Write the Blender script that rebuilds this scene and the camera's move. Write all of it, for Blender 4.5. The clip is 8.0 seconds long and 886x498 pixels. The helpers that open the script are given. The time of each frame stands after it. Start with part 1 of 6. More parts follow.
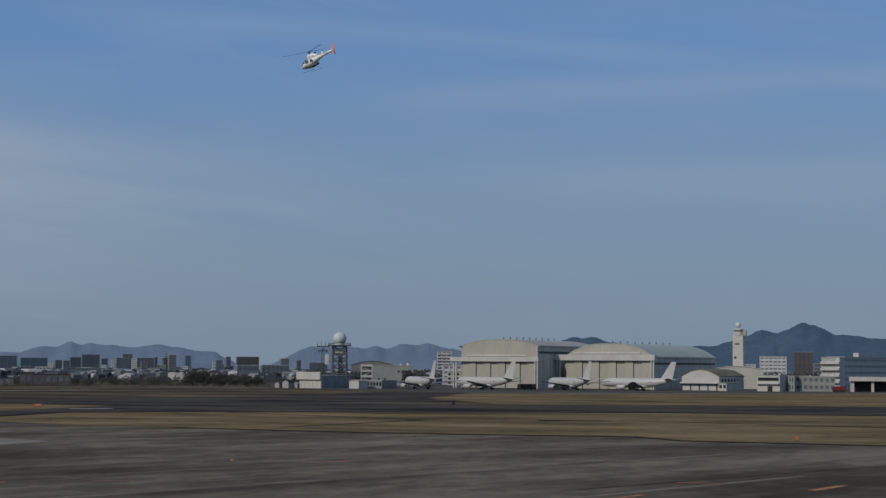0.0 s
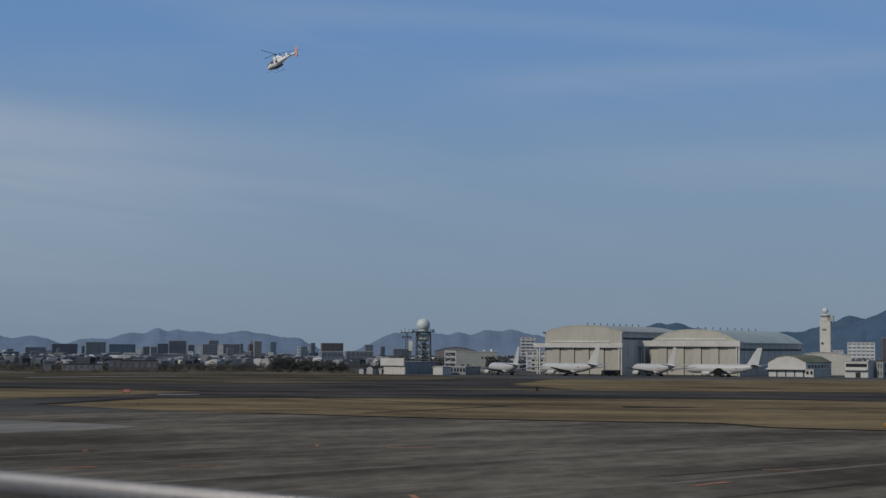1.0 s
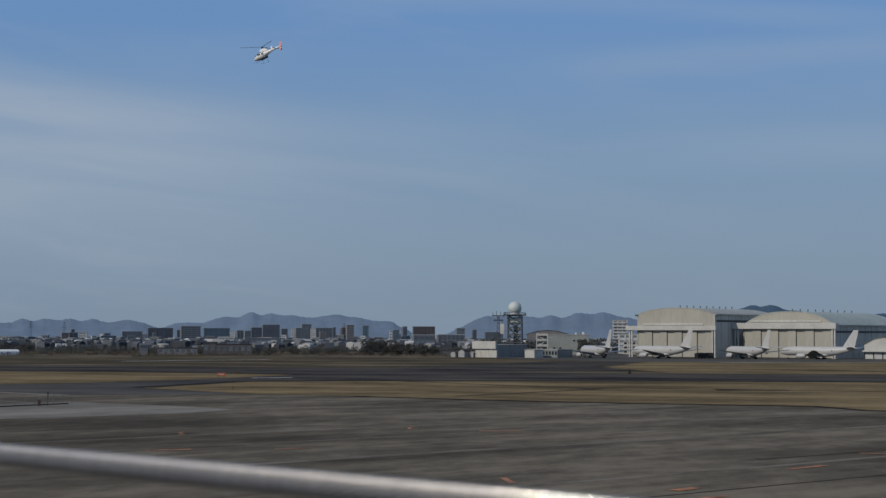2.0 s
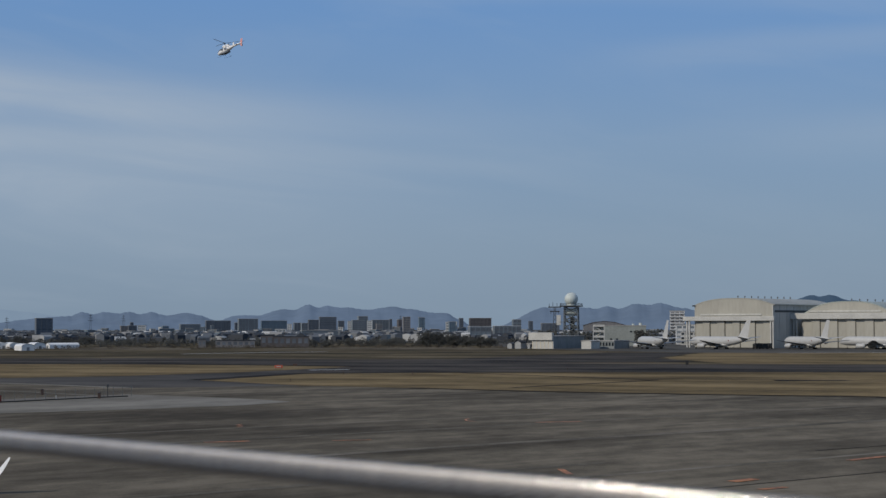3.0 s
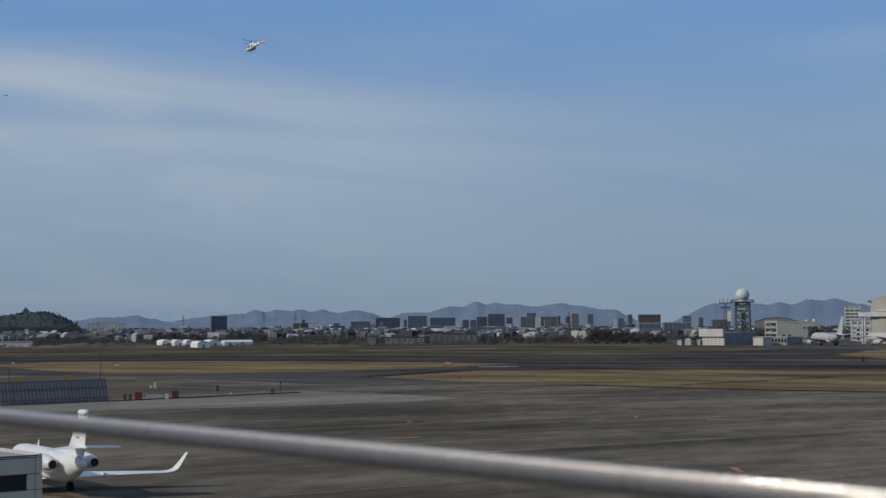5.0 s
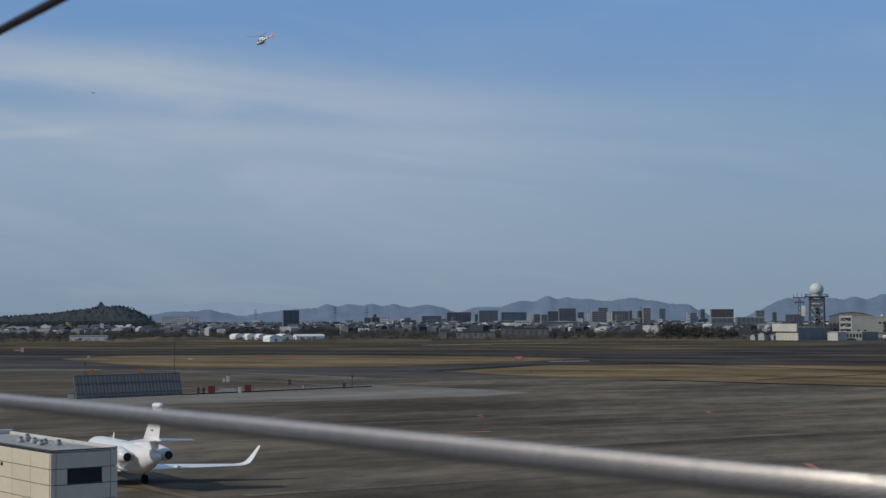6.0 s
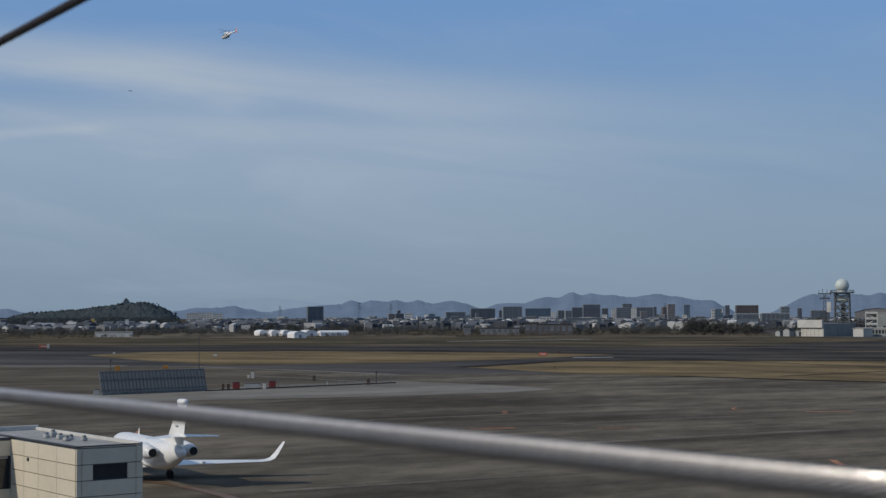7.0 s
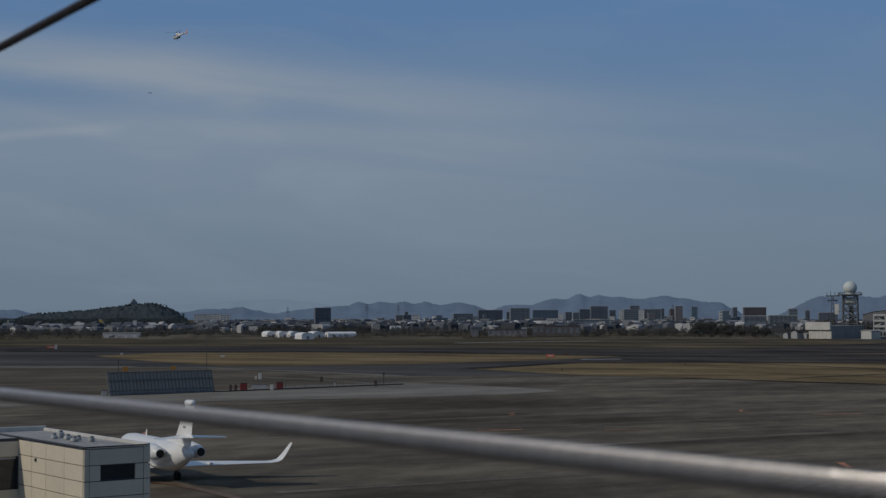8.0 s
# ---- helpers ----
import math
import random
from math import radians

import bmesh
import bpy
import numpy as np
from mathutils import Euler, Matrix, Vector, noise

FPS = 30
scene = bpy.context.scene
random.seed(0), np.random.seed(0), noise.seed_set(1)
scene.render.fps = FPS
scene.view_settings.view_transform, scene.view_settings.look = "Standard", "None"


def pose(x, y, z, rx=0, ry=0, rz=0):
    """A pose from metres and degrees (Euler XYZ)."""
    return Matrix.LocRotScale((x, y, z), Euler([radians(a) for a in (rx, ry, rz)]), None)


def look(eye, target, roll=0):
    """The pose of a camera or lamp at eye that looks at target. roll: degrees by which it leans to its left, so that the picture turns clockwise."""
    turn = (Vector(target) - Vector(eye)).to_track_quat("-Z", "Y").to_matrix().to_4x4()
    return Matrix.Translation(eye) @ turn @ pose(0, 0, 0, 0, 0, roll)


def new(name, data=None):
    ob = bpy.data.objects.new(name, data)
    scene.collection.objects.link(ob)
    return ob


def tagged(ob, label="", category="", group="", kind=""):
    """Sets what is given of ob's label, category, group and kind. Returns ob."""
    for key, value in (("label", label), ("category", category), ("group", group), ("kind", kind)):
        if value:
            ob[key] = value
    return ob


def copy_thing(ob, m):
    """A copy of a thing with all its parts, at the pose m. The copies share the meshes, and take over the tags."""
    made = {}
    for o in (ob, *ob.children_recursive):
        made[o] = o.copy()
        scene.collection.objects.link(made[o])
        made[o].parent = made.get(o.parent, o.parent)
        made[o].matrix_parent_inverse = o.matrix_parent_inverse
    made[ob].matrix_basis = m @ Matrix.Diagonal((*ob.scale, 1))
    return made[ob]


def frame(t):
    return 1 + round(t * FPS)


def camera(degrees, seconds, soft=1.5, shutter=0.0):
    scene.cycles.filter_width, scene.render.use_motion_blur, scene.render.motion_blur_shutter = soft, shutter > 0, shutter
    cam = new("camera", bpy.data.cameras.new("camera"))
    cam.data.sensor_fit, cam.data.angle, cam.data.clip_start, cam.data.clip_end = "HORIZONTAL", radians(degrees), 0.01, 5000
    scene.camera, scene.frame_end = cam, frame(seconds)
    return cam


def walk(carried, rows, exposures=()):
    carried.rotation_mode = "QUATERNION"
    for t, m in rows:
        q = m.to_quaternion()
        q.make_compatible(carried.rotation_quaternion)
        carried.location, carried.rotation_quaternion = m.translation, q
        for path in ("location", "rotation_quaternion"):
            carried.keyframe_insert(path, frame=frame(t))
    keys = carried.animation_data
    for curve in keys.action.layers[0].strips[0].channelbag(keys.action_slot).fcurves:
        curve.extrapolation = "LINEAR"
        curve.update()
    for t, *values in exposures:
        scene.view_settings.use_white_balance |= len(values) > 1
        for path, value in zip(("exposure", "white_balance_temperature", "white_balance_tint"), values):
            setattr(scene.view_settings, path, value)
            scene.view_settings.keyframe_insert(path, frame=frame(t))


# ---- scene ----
# The eye stands on a terminal's open deck, 14.4 m over the field; y is the view at the end of the pan, x to its right.
EYE = 14.4
cam = camera(31.37, 8.0, soft=1.45)
cam.data.dof.use_dof = True
cam.data.dof.focus_distance = 800.0
cam.data.dof.aperture_fstop = 15.0
# seconds, heading, tilt, lean in degrees, rise of the eye in millimetres
PATH = [
    (0.0, 17.905, 4.198, 0.375, 5.0),
    (0.5, 16.175, 4.008, 0.273, 5.9),
    (1.0, 14.881, 3.679, 0.348, 2.4),
    (1.5, 13.175, 3.320, 0.268, 1.6),
    (2.0, 11.573, 3.054, 0.191, 1.5),
    (2.2, 11.091, 2.962, 0.157, 1.5),
    (3.3, 8.890, 2.700, -0.080, 1.2),
    (3.5, 8.379, 2.680, -0.067, 1.2),
    (4.0, 6.950, 2.677, -0.185, 1.8),
    (4.5, 5.190, 2.672, -0.261, 0.8),
    (5.0, 3.454, 2.646, -0.211, 0.6),
    (5.2, 2.858, 2.612, -0.230, 0.5),
    (6.3, 0.485, 2.390, -0.125, -0.6),
    (6.5, 0.361, 2.350, -0.134, -0.9),
    (7.0, 0.000, 2.319, -0.170, 0.3),
    (7.5, -0.178, 2.341, -0.074, 0.3),
    (8.0, -0.275, 2.374, -0.065, 0.2),
]
walk(cam, [(t, pose(0, 0, EYE + up / 1000, 90 + tilt, 0, -yaw) @ pose(0, 0, 0, 0, 0, lean)) for t, yaw, tilt, lean, up in PATH],
     exposures=[(0.0, -0.40), (2.0, -0.28), (3.5, -0.18), (7.7, -0.15), (8.0, -0.78)])

# ---- world and sun ----
SUN_AZ, SUN_EL = 246.0, 34.0


def sky_world():
    w = bpy.data.worlds.new("sky")
    scene.world = w
    w.use_nodes = True
    nt = w.node_tree
    nt.nodes.clear()
    n, l = nt.nodes.new, nt.links.new
    sky = n("ShaderNodeTexSky")
    sky.sky_type = "NISHITA"
    sky.sun_disc = False
    sky.sun_elevation, sky.sun_rotation = radians(SUN_EL), radians(SUN_AZ)
    sky.air_density, sky.dust_density, sky.ozone_density = 1.0, 1.2, 1.5
    tc = n("ShaderNodeTexCoord")
    sep = n("ShaderNodeSeparateXYZ")
    l(tc.outputs["Generated"], sep.inputs[0])
    # a smooth veil of haze that thickens towards the horizon
    haze, tone = n("ShaderNodeValToRGB"), n("ShaderNodeValToRGB")
    e = haze.color_ramp.elements
    e[0].position, e[0].color = 0.0, (0.95, 0.95, 0.95, 1)
    e[1].position, e[1].color = 0.6, (0.6, 0.6, 0.6, 1)
    e = tone.color_ramp.elements
    e[0].position, e[0].color = 0.0, (0.246, 0.333, 0.438, 1)
    e[1].position, e[1].color = 0.5, (0.21, 0.32, 0.52, 1)
    for at, col in ((0.05, (0.243, 0.345, 0.478)), (0.11, (0.226, 0.35, 0.535)), (0.20, (0.157, 0.323, 0.632))):
        k = tone.color_ramp.elements.new(at)
        k.color = (*col, 1)
    l(sep.outputs["Z"], haze.inputs[0])
    l(sep.outputs["Z"], tone.inputs[0])
    lift = n("ShaderNodeVectorMath")
    lift.operation = "SCALE"
    lift.inputs["Scale"].default_value = 10.0
    l(tone.outputs[0], lift.inputs[0])
    veil = n("ShaderNodeMix")
    veil.data_type = "RGBA"
    l(haze.outputs[0], veil.inputs[0])
    l(sky.outputs[0], veil.inputs[6])
    l(lift.outputs[0], veil.inputs[7])
    # high cirrus: bearing u and height v on the sky, as slopes
    def calc(op, *vals):
        k = n("ShaderNodeMath")
        k.operation = op
        for i, v in enumerate(vals):
            if isinstance(v, (int, float)):
                k.inputs[i].default_value = v
            else:
                l(v, k.inputs[i])
        return k.outputs[0]

    def ease(v, a, b):
        k = n("ShaderNodeMapRange")
        k.interpolation_type = "SMOOTHSTEP"
        k.inputs["From Min"].default_value, k.inputs["From Max"].default_value = a, b
        l(v, k.inputs["Value"])
        return k.outputs[0]

    def fibres(u, v, su, sv, lean, detail, rough, warp):
        c = n("ShaderNodeCombineXYZ")
        l(calc("MULTIPLY", u, su), c.inputs[0])
        l(calc("MULTIPLY", calc("MULTIPLY_ADD", u, lean, v), sv), c.inputs[1])
        t = n("ShaderNodeTexNoise")
        t.inputs["Scale"].default_value, t.inputs["Detail"].default_value = 1.0, detail
        t.inputs["Roughness"].default_value, t.inputs["Distortion"].default_value = rough, warp
        l(c.outputs[0], t.inputs["Vector"])
        return t.outputs[0]

    ahead = calc("MAXIMUM", sep.outputs["Y"], 0.15)
    u, v = calc("DIVIDE", sep.outputs["X"], ahead), calc("DIVIDE", sep.outputs["Z"], ahead)
    soft = fibres(u, v, 5.0, 26.0, 0.10, 5, 0.55, 0.8)
    fine = fibres(u, v, 9.0, 95.0, 0.11, 6, 0.6, 0.4)
    rising = fibres(u, v, 4.0, 34.0, -0.13, 6, 0.58, 0.9)

    def streak(az, el, slope, up, down, az0, az1, az2, az3, strength, grain):
        """A streak through a bearing and height, faded in from az0 to az1 and out from az2 to az3; all in degrees."""
        d = calc("SUBTRACT", calc("MULTIPLY_ADD", calc("SUBTRACT", u, math.tan(radians(az))), -slope, v), math.tan(radians(el)))
        d = calc("MULTIPLY_ADD", calc("SUBTRACT", soft, 0.5), 0.012, d)
        body = calc("MULTIPLY", ease(d, -radians(down), 0.0), ease(d, radians(up), 0.0))
        body = calc("MULTIPLY", body, calc("MULTIPLY", ease(u, math.tan(radians(az0)), math.tan(radians(az1))), ease(u, math.tan(radians(az3)), math.tan(radians(az2)))))
        return calc("MULTIPLY", calc("MULTIPLY", body, strength), calc("MULTIPLY_ADD", grain, 0.7, 0.65))

    both = calc("MULTIPLY", ease(soft, 0.42, 0.8), calc("MULTIPLY_ADD", ease(u, 0.45, -0.3), 0.15, 0.07))
    for one in (streak(-16.0, 9.35, -0.105, 1.6, 0.9, -60, -40, -14, 1, 0.50, fine), streak(-8.0, 8.3, -0.10, 2.2, 2.4, -20, -9, -2, 11, 0.40, fine),
                streak(-16.0, 7.1, -0.09, 1.2, 5.4, -60, -40, -6, 16, 0.42, soft), streak(-15.3, 6.5, 0.10, 0.35, 0.35, -50, -35, -13.5, -10.8, 0.30, fine),
                streak(4.0, 6.2, -0.055, 0.6, 0.8, -14, -6, 8, 15, 0.16, fine), streak(2.0, 7.6, -0.05, 1.6, 2.0, -8, 2, 9, 17, 0.16, soft),
                streak(23.0, 10.8, 0.11, 0.9, 1.1, 13, 19, 34, 50, 0.17, rising), streak(14.0, 12.4, 0.0, 0.7, 0.9, 4, 11, 24, 32, 0.14, rising),
                streak(28.0, 7.6, 0.06, 1.4, 1.6, 15, 26, 38, 50, 0.16, rising)):
        both = calc("ADD", both, one)
    both = calc("MINIMUM", both, 0.9)
    mix = n("ShaderNodeMix")
    mix.data_type = "RGBA"
    l(both, mix.inputs[0])
    l(veil.outputs[2], mix.inputs[6])
    mix.inputs[7].default_value = (4.45, 5.2, 6.1, 1)
    bg = n("ShaderNodeBackground")
    bg.inputs["Strength"].default_value = 0.10
    l(mix.outputs[2], bg.inputs[0])
    out = n("ShaderNodeOutputWorld")
    l(bg.outputs[0], out.inputs[0])


sky_world()
sun = new("sun", bpy.data.lights.new("sun", "SUN"))
sun.data.energy, sun.data.angle, sun.data.color = 2.6, radians(0.53), (1.0, 0.91, 0.78)
_a, _e = radians(SUN_AZ), radians(SUN_EL)
sun.matrix_world = look((0, 0, 200), Vector((0, 0, 200)) - Vector((math.sin(_a) * math.cos(_e), math.cos(_a) * math.cos(_e), math.sin(_e))))


# ---- materials ----
def surface(name, color, rough=0.6, metal=0.0, vary=0.12, scale=1.0, fine=8.0, bump=0.0, stretch=(1, 1, 1), second=None, amount=0.5, glow=None, spec=0.4, per_object=0.0):
    """A worn surface: colour broken at two scales, with relief. second: a colour of its own for broad stains."""
    m = bpy.data.materials.new(name)
    m.use_nodes = True
    nt = m.node_tree
    n, l = nt.nodes.new, nt.links.new
    b = nt.nodes["Principled BSDF"]
    b.inputs["Roughness"].default_value, b.inputs["Metallic"].default_value = rough, metal
    b.inputs["Specular IOR Level"].default_value = spec
    tc = n("ShaderNodeTexCoord")
    mp = n("ShaderNodeMapping")
    mp.inputs["Scale"].default_value = stretch
    l(tc.outputs["Object"], mp.inputs[0])
    big, small = n("ShaderNodeTexNoise"), n("ShaderNodeTexNoise")
    big.inputs["Scale"].default_value, big.inputs["Detail"].default_value = scale, 4
    small.inputs["Scale"].default_value, small.inputs["Detail"].default_value = scale * fine, 5
    l(mp.outputs[0], big.inputs["Vector"])
    l(mp.outputs[0], small.inputs["Vector"])
    ramp = n("ShaderNodeValToRGB")
    e = ramp.color_ramp.elements
    e[0].position, e[0].color = 0.36, (*[c * (1 - vary) for c in color], 1)
    c2 = second or [min(1, c * (1 + vary)) for c in color]
    e[1].position, e[1].color = 0.66, (*c2, 1)
    l(big.outputs[0], ramp.inputs[0])
    mixn = n("ShaderNodeMix")
    mixn.data_type, mixn.blend_type = "RGBA", "MULTIPLY"
    mixn.inputs[0].default_value = amount
    l(ramp.outputs[0], mixn.inputs[6])
    r2 = n("ShaderNodeValToRGB")
    r2.color_ramp.elements[0].position, r2.color_ramp.elements[0].color = 0.3, (0.62, 0.62, 0.62, 1)
    r2.color_ramp.elements[1].position, r2.color_ramp.elements[1].color = 0.7, (1.25, 1.25, 1.25, 1)
    l(small.outputs[0], r2.inputs[0])
    l(r2.outputs[0], mixn.inputs[7])
    out = mixn.outputs[2]
    if per_object:
        oi = n("ShaderNodeObjectInfo")
        hs = n("ShaderNodeHueSaturation")
        mr = n("ShaderNodeMapRange")
        mr.inputs["To Min"].default_value, mr.inputs["To Max"].default_value = 1 - per_object, 1 + per_object
        l(oi.outputs["Random"], mr.inputs["Value"])
        l(mr.outputs[0], hs.inputs["Value"])
        l(out, hs.inputs["Color"])
        out = hs.outputs[0]
    l(out, b.inputs["Base Color"])
    if bump:
        bp = n("ShaderNodeBump")
        bp.inputs["Strength"].default_value, bp.inputs["Distance"].default_value = bump, 0.05
        l(small.outputs[0], bp.inputs["Height"])
        l(bp.outputs[0], b.inputs["Normal"])
    if glow:
        b.inputs["Emission Color"].default_value = (*glow[:3], 1)
        b.inputs["Emission Strength"].default_value = glow[3]
    return m


def glass_mat(name, color=(0.02, 0.025, 0.03)):
    return surface(name, color, rough=0.08, vary=0.2, scale=0.4, spec=0.6)


def ground_mat(name, dark, light, patch, streak, joint=0.0, tint=None, turn=0.0, rough=0.85):
    """Field surfaces in world metres: broad patches, long streaks, fine grain and, for slabs, joints."""
    m = bpy.data.materials.new(name)
    m.use_nodes = True
    nt = m.node_tree
    n, l = nt.nodes.new, nt.links.new
    b = nt.nodes["Principled BSDF"]
    b.inputs["Roughness"].default_value = rough
    b.inputs["Specular IOR Level"].default_value = 0.03
    tc = n("ShaderNodeTexCoord")

    def noisy(size, detail, stretch=(1, 1, 1), rot=0.0, rough_=0.55):
        mp = n("ShaderNodeMapping")
        mp.vector_type = "TEXTURE"
        mp.inputs["Scale"].default_value = stretch
        mp.inputs["Rotation"].default_value = (0, 0, radians(rot))
        l(tc.outputs["Object"], mp.inputs[0])
        t = n("ShaderNodeTexNoise")
        t.inputs["Scale"].default_value, t.inputs["Detail"].default_value, t.inputs["Roughness"].default_value = 1.0 / size, detail, rough_
        l(mp.outputs[0], t.inputs["Vector"])
        return t.outputs[0]

    def mathn(op, a, c):
        k = n("ShaderNodeMath")
        k.operation = op
        for i, v in enumerate((a, c)):
            if isinstance(v, (int, float)):
                k.inputs[i].default_value = v
            else:
                l(v, k.inputs[i])
        return k.outputs[0]

    broad = noisy(patch, 6, (2.4, 1, 1), turn)
    long_ = noisy(streak, 6, (6, 1, 1), turn + 4, 0.62)
    mid = noisy(patch * 0.16, 6, (1.6, 1, 1), turn + 40, 0.65)
    grain = noisy(0.35, 6, rough_=0.7)
    s = mathn("ADD", mathn("MULTIPLY", broad, 0.50), mathn("MULTIPLY", long_, 0.20))
    s = mathn("ADD", s, mathn("MULTIPLY", mid, 0.22))
    s = mathn("ADD", s, mathn("MULTIPLY", grain, 0.12))
    ramp = n("ShaderNodeValToRGB")
    e = ramp.color_ramp.elements
    e[0].position, e[0].color = 0.43, (*dark, 1)
    e[1].position, e[1].color = 0.60, (*light, 1)
    if tint:
        k = e.new(0.52)
        k.color = (*tint, 1)
    l(s, ramp.inputs[0])
    out = ramp.outputs[0]
    if joint:
        br = n("ShaderNodeTexBrick")
        mp = n("ShaderNodeMapping")
        mp.vector_type = "TEXTURE"
        mp.inputs["Rotation"].default_value = (0, 0, radians(turn))
        l(tc.outputs["Object"], mp.inputs[0])
        l(mp.outputs[0], br.inputs["Vector"])
        br.offset = 0.0
        br.inputs["Color1"].default_value = (1, 1, 1, 1)
        br.inputs["Color2"].default_value = (0.8, 0.8, 0.8, 1)
        br.inputs["Mortar"].default_value = (0.55, 0.55, 0.55, 1)
        br.inputs["Scale"].default_value = 1.0
        br.inputs["Mortar Size"].default_value = 0.05
        br.inputs["Brick Width"].default_value, br.inputs["Row Height"].default_value = joint, joint
        mx = n("ShaderNodeMix")
        mx.data_type, mx.blend_type = "RGBA", "MULTIPLY"
        mx.inputs[0].default_value = 0.32
        l(out, mx.inputs[6])
        l(br.outputs[0], mx.inputs[7])
        out = mx.outputs[2]
    l(out, b.inputs["Base Color"])
    bp = n("ShaderNodeBump")
    bp.inputs["Strength"].default_value, bp.inputs["Distance"].default_value = 0.4, 0.03
    l(grain, bp.inputs["Height"])
    l(bp.outputs[0], b.inputs["Normal"])
    return m


